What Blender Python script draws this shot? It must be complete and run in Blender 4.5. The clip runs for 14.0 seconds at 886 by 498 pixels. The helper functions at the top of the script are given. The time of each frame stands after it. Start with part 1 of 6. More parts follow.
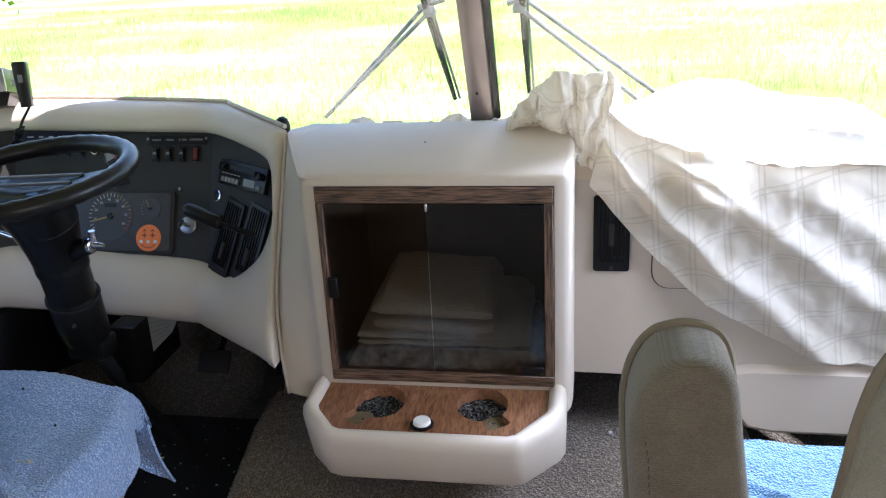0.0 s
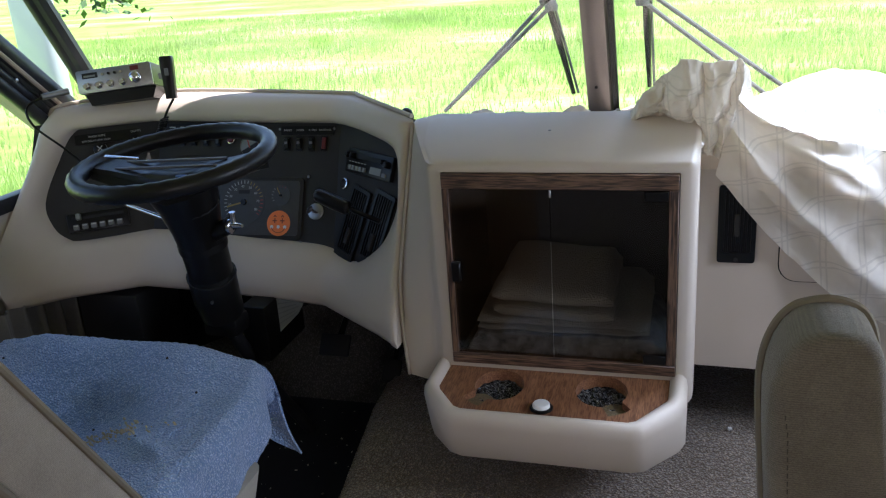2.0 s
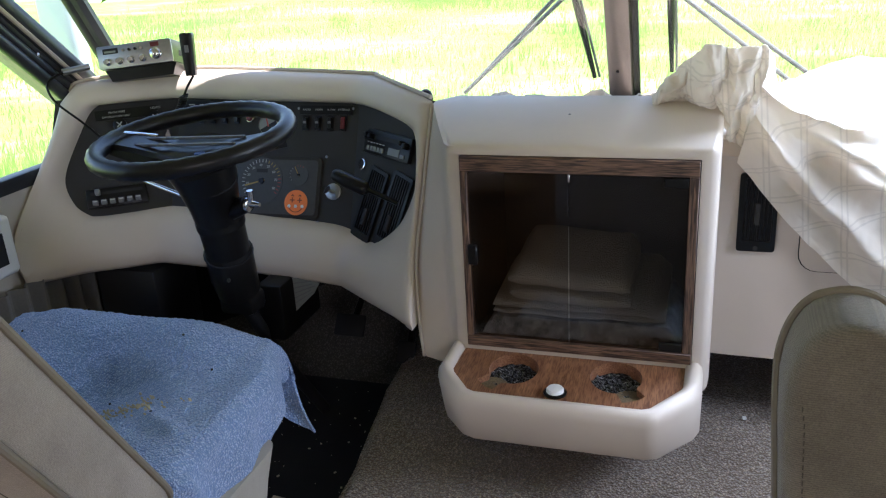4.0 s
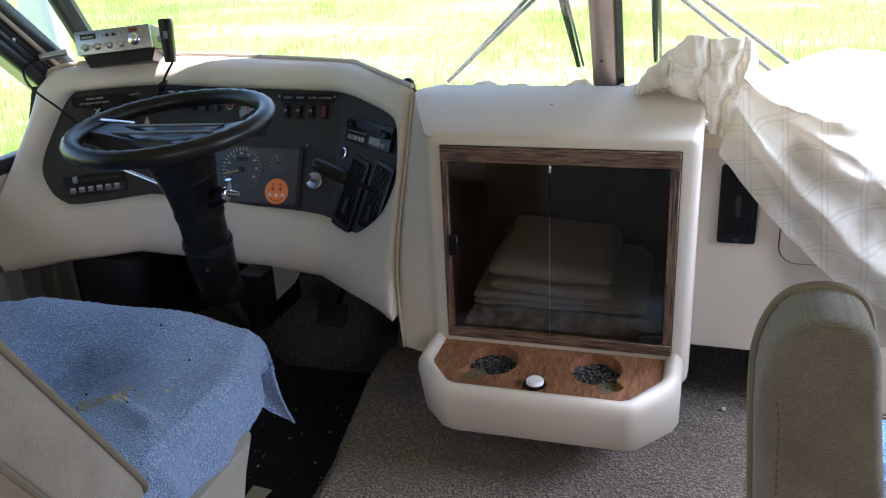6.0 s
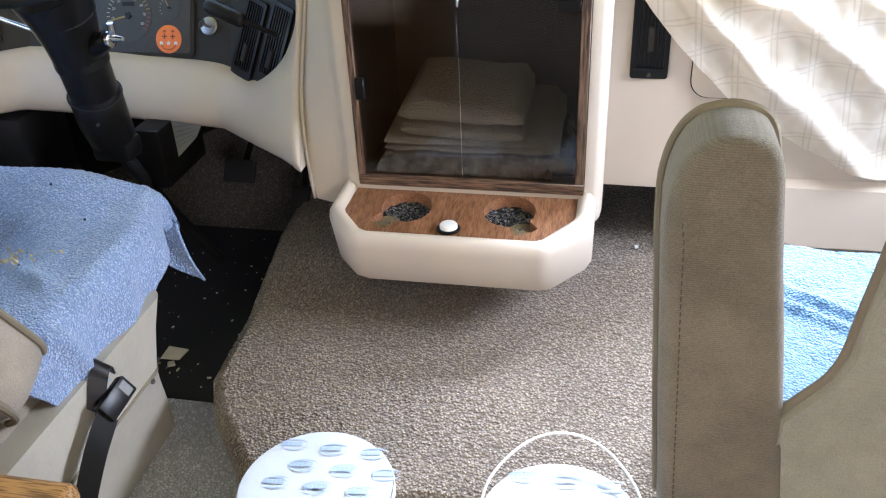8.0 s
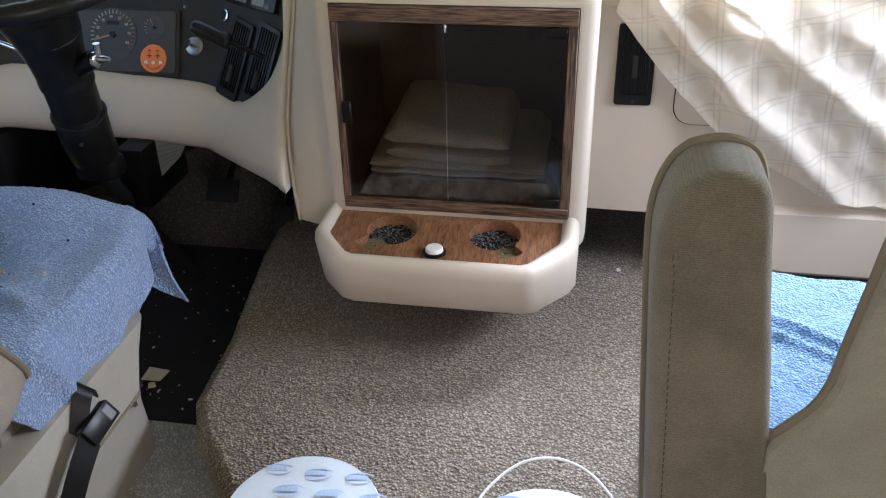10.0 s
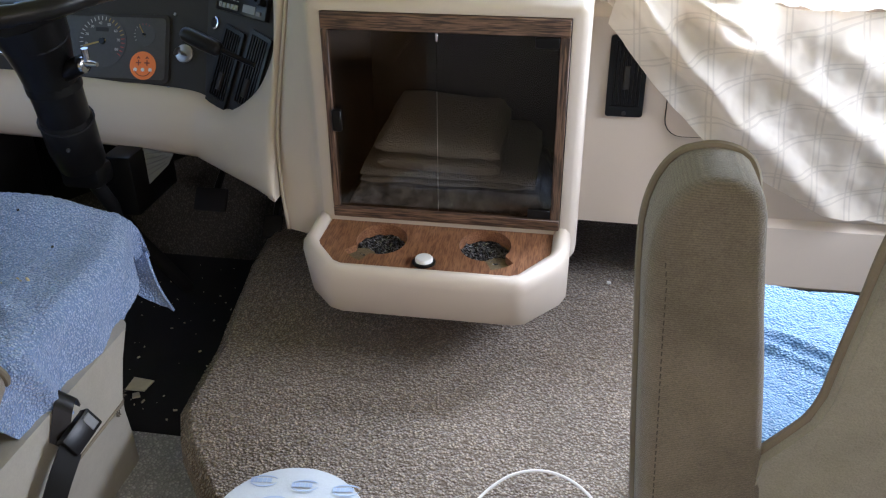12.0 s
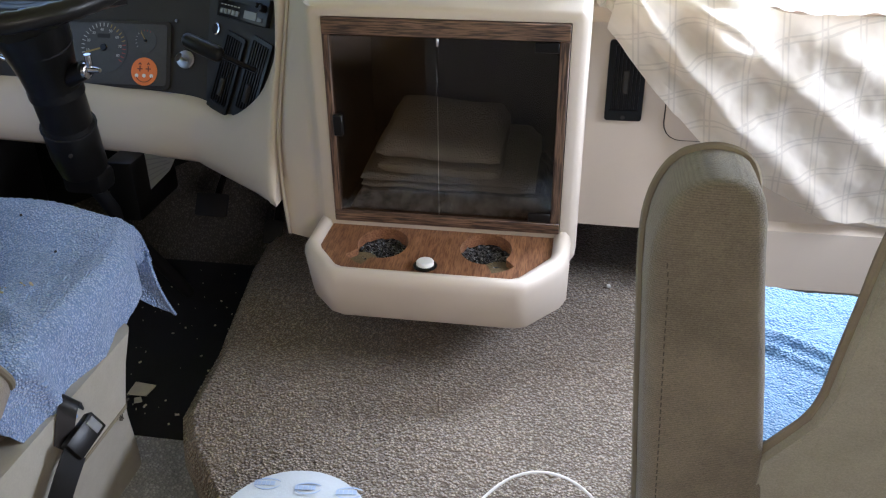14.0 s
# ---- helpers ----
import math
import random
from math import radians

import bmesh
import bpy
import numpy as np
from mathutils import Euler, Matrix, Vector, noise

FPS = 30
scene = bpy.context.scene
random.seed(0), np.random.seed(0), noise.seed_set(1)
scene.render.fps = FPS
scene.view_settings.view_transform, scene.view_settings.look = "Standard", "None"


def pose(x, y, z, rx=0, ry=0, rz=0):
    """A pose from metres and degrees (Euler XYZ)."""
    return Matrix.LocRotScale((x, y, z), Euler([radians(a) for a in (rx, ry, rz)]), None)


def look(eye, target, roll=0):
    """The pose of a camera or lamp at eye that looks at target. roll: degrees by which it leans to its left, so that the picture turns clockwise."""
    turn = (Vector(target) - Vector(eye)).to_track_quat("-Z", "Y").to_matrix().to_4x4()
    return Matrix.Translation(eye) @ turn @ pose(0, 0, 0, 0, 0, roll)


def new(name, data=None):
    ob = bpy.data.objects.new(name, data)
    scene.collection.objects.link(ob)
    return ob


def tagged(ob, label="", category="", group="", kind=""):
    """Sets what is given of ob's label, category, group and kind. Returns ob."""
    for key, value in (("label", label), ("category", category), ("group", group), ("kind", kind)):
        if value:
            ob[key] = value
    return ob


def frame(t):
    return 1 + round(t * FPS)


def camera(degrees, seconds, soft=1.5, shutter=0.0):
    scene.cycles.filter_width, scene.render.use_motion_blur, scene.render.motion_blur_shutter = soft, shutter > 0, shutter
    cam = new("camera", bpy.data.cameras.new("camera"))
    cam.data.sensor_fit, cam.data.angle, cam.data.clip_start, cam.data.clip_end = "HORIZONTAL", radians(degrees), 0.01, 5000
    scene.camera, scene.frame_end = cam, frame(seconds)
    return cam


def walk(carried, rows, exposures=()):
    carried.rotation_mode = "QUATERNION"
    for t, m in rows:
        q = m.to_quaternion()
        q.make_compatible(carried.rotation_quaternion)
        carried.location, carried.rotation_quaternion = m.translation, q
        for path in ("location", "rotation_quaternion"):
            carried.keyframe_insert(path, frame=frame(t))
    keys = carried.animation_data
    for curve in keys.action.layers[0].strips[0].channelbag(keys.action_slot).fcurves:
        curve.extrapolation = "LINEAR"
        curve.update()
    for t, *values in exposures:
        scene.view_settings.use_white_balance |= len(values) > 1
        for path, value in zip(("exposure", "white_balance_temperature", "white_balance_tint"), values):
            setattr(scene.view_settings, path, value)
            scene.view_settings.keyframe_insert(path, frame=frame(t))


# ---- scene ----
cam = camera(55.6, 14.0, 1.2)
PATH = [
    (0, (-0.016, -0.062, 1.058), (-0.353, 1.784, 0.366), -3.0),
    (0.2, (-0.028, -0.08, 1.067), (-0.428, 1.776, 0.439), -3.7),
    (0.5, (-0.044, -0.102, 1.077), (-0.52, 1.736, 0.45), -4.6),
    (1, (-0.06, -0.097, 1.07), (-0.568, 1.728, 0.429), -4.7),
    (1.5, (-0.049, -0.094, 1.056), (-0.578, 1.722, 0.405), -4.5),
    (2, (-0.051, -0.115, 1.035), (-0.619, 1.684, 0.37), -4.2),
    (2.5, (-0.054, -0.118, 1.033), (-0.638, 1.67, 0.354), -3.8),
    (3, (-0.053, -0.115, 1.031), (-0.654, 1.665, 0.343), -3.8),
    (5.5, (-0.055, -0.103, 1.04), (-0.639, 1.667, 0.316), -2.9),
    (6, (-0.045, -0.097, 1.036), (-0.616, 1.675, 0.304), -2.9),
    (6.5, (-0.046, -0.096, 1.018), (-0.599, 1.679, 0.279), -2.8),
    (7, (-0.044, -0.094, 1.016), (-0.578, 1.676, 0.254), -2.7),
    (7.2, (-0.043, -0.088, 1.013), (-0.57, 1.672, 0.224), -2.9),
    (7.3, (-0.041, -0.084, 1.011), (-0.553, 1.66, 0.177), -2.7),
    (7.5, (-0.038, -0.074, 1.006), (-0.465, 1.635, 0.058), -2.5),
    (7.7, (-0.034, -0.069, 0.996), (-0.415, 1.612, -0.019), -2.8),
    (8, (-0.03, -0.064, 0.986), (-0.405, 1.608, -0.046), -2.8),
    (8.5, (-0.031, -0.069, 0.986), (-0.389, 1.61, -0.041), -2.7),
    (9, (-0.037, -0.067, 1.012), (-0.378, 1.62, -0.006), -2.3),
    (11.5, (-0.054, -0.062, 0.984), (-0.359, 1.655, 0.006), -0.5),
    (12, (-0.049, -0.058, 0.987), (-0.349, 1.665, 0.016), -0.5),
    (12.5, (-0.049, -0.057, 0.986), (-0.344, 1.668, 0.018), -0.7),
    (13, (-0.05, -0.061, 0.979), (-0.339, 1.67, 0.019), -0.7),
    (13.5, (-0.052, -0.063, 0.981), (-0.344, 1.665, 0.018), -0.6),
    (14, (-0.054, -0.069, 0.987), (-0.349, 1.662, 0.029), -0.6),
]
EXPO = [(0.0, 2.18), (0.2, 1.78), (0.5, 1.32), (1.0, 1.2), (1.5, 1.22), (2.0, 1.4), (2.5, 1.78), (3.0, 1.93), (5.5, 1.94), (6.5, 1.96), (7.2, 1.94), (7.5, 2.09), (7.9, 3.04), (8.2, 2.89), (8.5, 2.76), (9.0, 2.44), (9.5, 2.34), (12.0, 2.27), (14.0, 2.28)]
walk(cam, [(t, look(eye, target, roll)) for t, eye, target, roll in PATH], [(t, e, 5850 if t < 7.4 else 6300, 20) for t, e in EXPO])

# ---- world, sun, window light ----
SUN_ELEV, SUN_AZ = 70.0, 60.0
world = bpy.data.worlds.new("sky")
scene.world = world
world.use_nodes = True
wn = world.node_tree
sky = wn.nodes.new("ShaderNodeTexSky")
sky.sky_type, sky.sun_disc = "NISHITA", False
sky.sun_elevation, sky.sun_rotation = radians(SUN_ELEV), radians(SUN_AZ)
wn.links.new(sky.outputs[0], wn.nodes["Background"].inputs[0])
wn.nodes["Background"].inputs[1].default_value = 0.15
sun = new("sun", bpy.data.lights.new("sun", "SUN"))
sun.data.energy, sun.data.angle, sun.data.color = 5.0, radians(0.5), (1.0, 0.95, 0.87)
sx, sy, sz = math.sin(radians(SUN_AZ)) * math.cos(radians(SUN_ELEV)), math.cos(radians(SUN_AZ)) * math.cos(radians(SUN_ELEV)), math.sin(radians(SUN_ELEV))
sun.matrix_basis = look((6 * sx, 6 * sy, 6 * sz), (0, 0, 0))


def window_light(name, eye, target, w, h, watts, colour, spread=180):
    """An area lamp added at an opening to top up its daylight."""
    lamp = new(name, bpy.data.lights.new(name, "AREA"))
    lamp.data.shape, lamp.data.size, lamp.data.size_y = "RECTANGLE", w, h
    lamp.data.energy, lamp.data.color, lamp.data.spread = watts, colour, radians(spread)
    lamp.matrix_basis = look(eye, target)
    return lamp


window_light("door_window_light", (0.91, 1.20, 0.82), (-0.08, 0.98, 0.0), 0.50, 0.36, 2.3, (0.80, 0.90, 1.0), 130)
# Extra narrow lamp under the header, aimed to brighten a pool on the carpet.
window_light("carpet_pool_lamp", (0.34, 1.78, 1.07), (0.03, 1.15, 0.0), 0.45, 0.16, 1.5, (0.70, 0.85, 1.0), 55)
# Warm fill lamps added behind the camera; the saloon windows are unseen.
window_light("saloon_fill_light", (0.90, -1.50, 0.95), (-0.6, 0.4, 0.3), 1.1, 0.6, 3.2, (1.0, 0.88, 0.77))
window_light("saloon_fill_light", (-1.56, -1.50, 0.95), (0.0, 0.8, 0.3), 1.1, 0.6, 3.2, (1.0, 0.88, 0.77))


# ---- materials ----
def nodes_of(name):
    m = bpy.data.materials.new(name)
    m.use_nodes = True
    t = m.node_tree
    return m, t, t.nodes["Principled BSDF"]


def node(t, kind, **values):
    n = t.nodes.new(kind)
    for k, v in values.items():
        if k in n.inputs:
            n.inputs[k].default_value = v
    return n


def noise_at(t, scale, detail=4.0, rough=0.6, stretch=None, obj=True):
    c = t.nodes.new("ShaderNodeTexCoord")
    n = node(t, "ShaderNodeTexNoise", Scale=scale, Detail=detail, Roughness=rough)
    if stretch:
        mp = t.nodes.new("ShaderNodeMapping")
        mp.inputs["Scale"].default_value = stretch
        t.links.new(c.outputs["Object"], mp.inputs["Vector"])
        t.links.new(mp.outputs["Vector"], n.inputs["Vector"])
    else:
        t.links.new(c.outputs["Object"], n.inputs["Vector"])
    return n.outputs["Fac"]


def ramp(t, fac, stops):
    r = t.nodes.new("ShaderNodeValToRGB")
    while len(r.color_ramp.elements) < len(stops):
        r.color_ramp.elements.new(0.5)
    for e, (p, c) in zip(r.color_ramp.elements, stops):
        e.position, e.color = p, (*c, 1)
    t.links.new(fac, r.inputs["Fac"])
    return r.outputs["Color"]


def blend(t, a, b, fac, how="MIX"):
    m = t.nodes.new("ShaderNodeMix")
    m.data_type, m.blend_type = "RGBA", how
    for sock, v in ((m.inputs[0], fac), (m.inputs[6], a), (m.inputs[7], b)):
        if hasattr(v, "links"):
            t.links.new(v, sock)
        else:
            sock.default_value = v if isinstance(v, float) else (*v, 1)
    return m.outputs[2]


def bump(t, bsdf, height, strength, distance):
    b = node(t, "ShaderNodeBump", Strength=strength, Distance=distance)
    t.links.new(height, b.inputs["Height"])
    t.links.new(b.outputs["Normal"], bsdf.inputs["Normal"])
    return b


def surface(name, col, rough=0.6, vary=0.12, big=4.0, fine=120.0, relief=0.2, depth=0.001, metal=0.0, sheen=0.0, dirt_haze=None, spec=0.5):
    """A painted, moulded or woven surface: broad stains, fine grain, fine relief."""
    m, t, b = nodes_of(name)
    dark = tuple(c * (1 - vary) for c in (dirt_haze or col))
    light = tuple(min(1, c * (1 + vary * 0.5)) for c in col)
    wide = ramp(t, noise_at(t, big, 5.0, 0.65), [(0.3, dark), (0.62, light)])
    grain = noise_at(t, fine, 3.0, 0.6)
    shade = ramp(t, grain, [(0.25, tuple([1 - vary] * 3)), (0.75, (1, 1, 1))])
    t.links.new(blend(t, wide, shade, 1.0, "MULTIPLY"), b.inputs["Base Color"])
    b.inputs["Roughness"].default_value, b.inputs["Metallic"].default_value = rough, metal
    b.inputs["Sheen Weight"].default_value = sheen
    b.inputs["Specular IOR Level"].default_value = spec
    if relief:
        bump(t, b, grain, relief, depth)
    return m


def ribbed(m, period, low=0.80):
    """Woven upholstery: fine uneven ribs across the cloth."""
    t = m.node_tree
    b = t.nodes["Principled BSDF"]
    c = t.nodes.new("ShaderNodeTexCoord")
    w = node(t, "ShaderNodeTexWave", Scale=0.314 / period, Distortion=2.5, Detail=2.0)
    w.inputs["Detail Scale"].default_value = 3.0
    w.bands_direction = "Z"
    t.links.new(c.outputs["Object"], w.inputs["Vector"])
    base = b.inputs["Base Color"].links[0].from_socket
    t.links.new(blend(t, base, ramp(t, w.outputs["Fac"], [(0.1, (low, low, low)), (0.7, (1, 1, 1))]), 1.0, "MULTIPLY"), b.inputs["Base Color"])
    return m


def tufted(name, low, high, size, depth, patch=(0.8, 1.1), rough=0.95, sheen=0.3, speck=None, soil_shade=None):
    """Pile: carpet, terry, plush. Cells of the given size in metres."""
    m, t, b = nodes_of(name)
    c = t.nodes.new("ShaderNodeTexCoord")
    v = node(t, "ShaderNodeTexVoronoi", Scale=1 / size)
    v.inputs["Randomness"].default_value = 1.0
    nz = node(t, "ShaderNodeTexNoise", Scale=0.55 / size, Detail=3.0)
    t.links.new(c.outputs["Object"], v.inputs["Vector"])
    t.links.new(c.outputs["Object"], nz.inputs["Vector"])
    h = t.nodes.new("ShaderNodeMath")
    h.operation = "SUBTRACT"
    t.links.new(nz.outputs["Fac"], h.inputs[0])
    t.links.new(v.outputs["Distance"], h.inputs[1])
    col = ramp(t, h.outputs[0], [(0.0, low), (0.45, high)])
    wide = ramp(t, noise_at(t, 5.0, 4.0, 0.6), [(0.3, tuple([patch[0]] * 3)), (0.7, tuple([min(1.0, patch[1])] * 3))])
    col = blend(t, col, wide, 1.0, "MULTIPLY")
    if speck:
        col = blend(t, col, speck, ramp(t, noise_at(t, 70.0, 2.0), [(0.64, (0, 0, 0)), (0.70, (1, 1, 1))]), "MIX")
    # Darker patch: part ragged stain, part painted shade of a hollow.
    if soil_shade:
        at, size_, tone = soil_shade
        mp = t.nodes.new("ShaderNodeMapping")
        mp.inputs["Location"].default_value = tuple(-a / s for a, s in zip(at, size_))
        mp.inputs["Scale"].default_value = tuple(1 / s for s in size_)
        far = t.nodes.new("ShaderNodeVectorMath")
        far.operation = "LENGTH"
        t.links.new(c.outputs["Object"], mp.inputs["Vector"])
        t.links.new(mp.outputs[0], far.inputs[0])
        edge_ = t.nodes.new("ShaderNodeMath")
        edge_.operation = "MULTIPLY_ADD"
        edge_.inputs[1].default_value = 1.1
        t.links.new(noise_at(t, 28.0, 5.0, 0.7), edge_.inputs[0])
        t.links.new(far.outputs["Value"], edge_.inputs[2])
        col = blend(t, col, ramp(t, edge_.outputs[0], [(0.55, tone), (1.0, (1, 1, 1))]), 1.0, "MULTIPLY")
    t.links.new(col, b.inputs["Base Color"])
    b.inputs["Roughness"].default_value, b.inputs["Sheen Weight"].default_value = rough, sheen
    b.inputs["Specular IOR Level"].default_value = 0.15
    bump(t, b, h.outputs[0], 0.9, depth)
    return m


def wood(name, low, high, along, rough=0.45, lines=38.0, pores=0.34):
    """Oak: long grain lines and pores along one axis (0, 1 or 2)."""
    m, t, b = nodes_of(name)
    s = [lines, lines, lines]
    s[along] = lines / 16
    g = noise_at(t, 1.0, 6.0, 0.7, s)
    s2 = [420.0, 420.0, 420.0]
    s2[along] = 22.0
    p = noise_at(t, 1.0, 2.0, 0.5, s2)
    col = ramp(t, g, [(0.25, low), (0.48, tuple((a + c) / 2 for a, c in zip(low, high))), (0.7, high)])
    col = blend(t, col, ramp(t, p, [(0.40, (pores, pores * 0.88, pores * 0.8)), (0.54, (1, 1, 1))]), 1.0, "MULTIPLY")
    t.links.new(col, b.inputs["Base Color"])
    b.inputs["Roughness"].default_value = rough
    bump(t, b, p, 0.4, 0.0008)
    return m


def clear_glass(name, tint, gloss=0.04):
    m, t, b = nodes_of(name)
    t.nodes.remove(b)
    tr = node(t, "ShaderNodeBsdfTransparent")
    tr.inputs["Color"].default_value = (*tint, 1)
    gl = node(t, "ShaderNodeBsdfGlossy", Roughness=0.03)
    mx = t.nodes.new("ShaderNodeMixShader")
    mx.inputs[0].default_value = gloss
    t.links.new(tr.outputs[0], mx.inputs[1])
    t.links.new(gl.outputs[0], mx.inputs[2])
    t.links.new(mx.outputs[0], t.nodes["Material Output"].inputs["Surface"])
    return m


def plaid(name):
    """Cream cotton with double grey-beige lines both ways, in metres along the cloth."""
    m, t, b = nodes_of(name)
    uv = t.nodes.new("ShaderNodeTexCoord")
    sep = t.nodes.new("ShaderNodeSeparateXYZ")
    t.links.new(uv.outputs["Object"], sep.inputs[0])

    def calc(op, a, c):
        n = t.nodes.new("ShaderNodeMath")
        n.operation = op
        for i, v in enumerate((a, c)):
            if hasattr(v, "links"):
                t.links.new(v, n.inputs[i])
            else:
                n.inputs[i].default_value = v
        return n.outputs[0]

    down = calc("SUBTRACT", sep.outputs[2], calc("MULTIPLY", sep.outputs[1], 0.3))
    across = calc("ADD", sep.outputs[0], calc("MULTIPLY", down, 0.10))
    down = calc("SUBTRACT", down, calc("MULTIPLY", sep.outputs[0], 0.22))
    total = None
    for axis in (across, down):
        for shift in (0.0, 0.010):
            f = calc("FRACT", calc("DIVIDE", calc("ADD", axis, shift + 5.0), 0.067), 0.0)
            on = calc("LESS_THAN", calc("ABSOLUTE", calc("SUBTRACT", f, 0.5), 0.0), 0.024)
            total = on if total is None else calc("MAXIMUM", total, on)
    col = blend(t, (0.79, 0.725, 0.63), (0.46, 0.41, 0.35), calc("MULTIPLY", total, 0.32))
    col = blend(t, col, ramp(t, noise_at(t, 9.0, 4.0), [(0.3, (0.9, 0.88, 0.85)), (0.7, (1, 1, 1))]), 1.0, "MULTIPLY")
    t.links.new(col, b.inputs["Base Color"])
    b.inputs["Roughness"].default_value, b.inputs["Sheen Weight"].default_value = 0.8, 0.15
    tr = node(t, "ShaderNodeBsdfTranslucent")
    t.links.new(col, tr.inputs["Color"])
    mx = t.nodes.new("ShaderNodeMixShader")
    mx.inputs[0].default_value = 0.42
    t.links.new(b.outputs[0], mx.inputs[1])
    t.links.new(tr.outputs[0], mx.inputs[2])
    t.links.new(mx.outputs[0], t.nodes["Material Output"].inputs["Surface"])
    bump(t, b, noise_at(t, 26.0, 5.0, 0.55), 0.35, 0.004)
    return m


def meadow(name):
    m, t, b = nodes_of(name)
    g1 = noise_at(t, 0.12, 5.0, 0.65, (1.0, 2.6, 1.0))
    g2 = noise_at(t, 2.2, 5.0, 0.7, (1.0, 0.6, 1.0))
    g3 = noise_at(t, 14.0, 3.0, 0.7)
    # The palest tone paints the windshield's haze and glare into the grass.
    col = ramp(t, g1, [(0.32, (0.22, 0.37, 0.06)), (0.52, (0.37, 0.53, 0.13)), (0.66, (0.64, 0.68, 0.36))])
    col = blend(t, col, ramp(t, g2, [(0.3, (0.72, 0.76, 0.66)), (0.7, (1, 1, 0.97))]), 1.0, "MULTIPLY")
    col = blend(t, col, ramp(t, g3, [(0.3, (0.6, 0.62, 0.55)), (0.65, (1, 1, 1))]), 1.0, "MULTIPLY")
    t.links.new(col, b.inputs["Base Color"])
    b.inputs["Roughness"].default_value = 0.9
    b.inputs["Specular IOR Level"].default_value = 0.1
    return m


VINYL = surface("beige_vinyl", (0.53, 0.445, 0.36), 0.48, 0.05, 3.0, 900.0, 0.12, 0.0004)
VINYL_PAD = surface("beige_padded_vinyl", (0.55, 0.47, 0.385), 0.5, 0.05, 3.0, 900.0, 0.15, 0.0004)
PIPING = surface("beige_piping", (0.47, 0.40, 0.32), 0.55, 0.1, 6.0, 500.0, 0.2)
BLACK_PANEL = surface("black_dash_plastic", (0.034, 0.0325, 0.030), 0.6, 0.28, 6.0, 1100.0, 0.4, 0.0005, dirt_haze=(0.050, 0.046, 0.041), spec=0.2)
BLACK = surface("black_plastic", (0.008, 0.0078, 0.0075), 0.30, 0.25, 8.0, 600.0, 0.2, 0.0004, spec=0.22)
BLACK_RUBBER = surface("black_grip", (0.010, 0.0098, 0.0096), 0.34, 0.2, 8.0, 700.0, 0.3, 0.0005, spec=0.28)
DEEP = surface("dark_recess", (0.008, 0.008, 0.009), 0.7, 0.2)
GREY_PLASTIC = surface("grey_plastic", (0.16, 0.165, 0.17), 0.5, 0.15)
CHROME = surface("chrome", (0.62, 0.62, 0.63), 0.18, 0.06, metal=1.0, relief=0.0)
STEEL = surface("dull_steel", (0.36, 0.36, 0.37), 0.38, 0.15, metal=1.0, relief=0.1)
PILLAR_METAL = surface("brown_anodised_metal", (0.13, 0.115, 0.105), 0.38, 0.15, 5.0, 300.0, 0.1, metal=0.35)
WHITE = surface("white_plastic", (0.74, 0.73, 0.70), 0.5, 0.05)
PAINT_MARK = surface("white_marking", (0.45, 0.45, 0.43), 0.6, 0.03, relief=0.0)
YELLOW_MARK = surface("yellow_marking", (0.34, 0.23, 0.06), 0.6, 0.03, relief=0.0)
RED_MARK = surface("red_marking", (0.36, 0.045, 0.035), 0.55, 0.03, relief=0.0)
ORANGE = surface("orange_sticker", (0.86, 0.20, 0.025), 0.5, 0.04, relief=0.0)
ORANGE_INK = surface("sticker_ink", (0.16, 0.03, 0.01), 0.6, 0.03, relief=0.0)
BLUE_BADGE = surface("blue_badge", (0.05, 0.12, 0.42), 0.35, 0.05, relief=0.0)
DARK_RED = surface("dark_red_lens", (0.12, 0.012, 0.014), 0.3, 0.05, relief=0.0)
GAUGE_FACE = surface("gauge_face", (0.045, 0.045, 0.046), 0.6, 0.2, dirt_haze=(0.075, 0.073, 0.07), relief=0.0)
LCD = surface("grey_display", (0.20, 0.21, 0.20), 0.35, 0.06, relief=0.0)
CARPET = tufted("taupe_carpet", (0.17, 0.129, 0.094), (0.53, 0.43, 0.325), 0.0050, 0.006, (0.74, 1.0))
CARPET_GREY = tufted("grey_blue_carpet", (0.36, 0.37, 0.38), (0.66, 0.69, 0.71), 0.006, 0.005, (0.75, 1.0))
CARPET_DARK = tufted("dark_grey_carpet", (0.07, 0.062, 0.052), (0.17, 0.15, 0.128), 0.005, 0.003)
# Soiling in the seat's sag, with the hollow's shade painted into it.
TOWEL = tufted("blue_terry", (0.23, 0.35, 0.60), (0.56, 0.70, 0.95), 0.0038, 0.005, (0.80, 1.0), sheen=0.4, soil_shade=((-1.15, 1.07, 0.25), (0.24, 0.13, 0.3), (0.52, 0.55, 0.52)))
TOWEL_CYAN = tufted("cyan_blue_terry", (0.11, 0.24, 0.40), (0.27, 0.48, 0.70), 0.0035, 0.004, (0.80, 1.0), sheen=0.4)
TOWEL_CREAM = tufted("cream_terry", (0.56, 0.51, 0.42), (0.84, 0.79, 0.68), 0.003, 0.004, sheen=0.3)
PLUSH = surface("olive_grey_plush", (0.205, 0.176, 0.130), 0.95, 0.36, 6.0, 520.0, 0.9, 0.0016, sheen=0.25, spec=0.1)
PLUSH_LIGHT = surface("pale_seat_fabric", (0.37, 0.315, 0.25), 0.95, 0.24, 5.0, 420.0, 0.9, 0.0016, sheen=0.2, spec=0.1)
PLUSH_BACK = surface("pale_olive_fabric", (0.34, 0.325, 0.262), 0.95, 0.22, 5.0, 420.0, 0.9, 0.0016, sheen=0.2, spec=0.1)
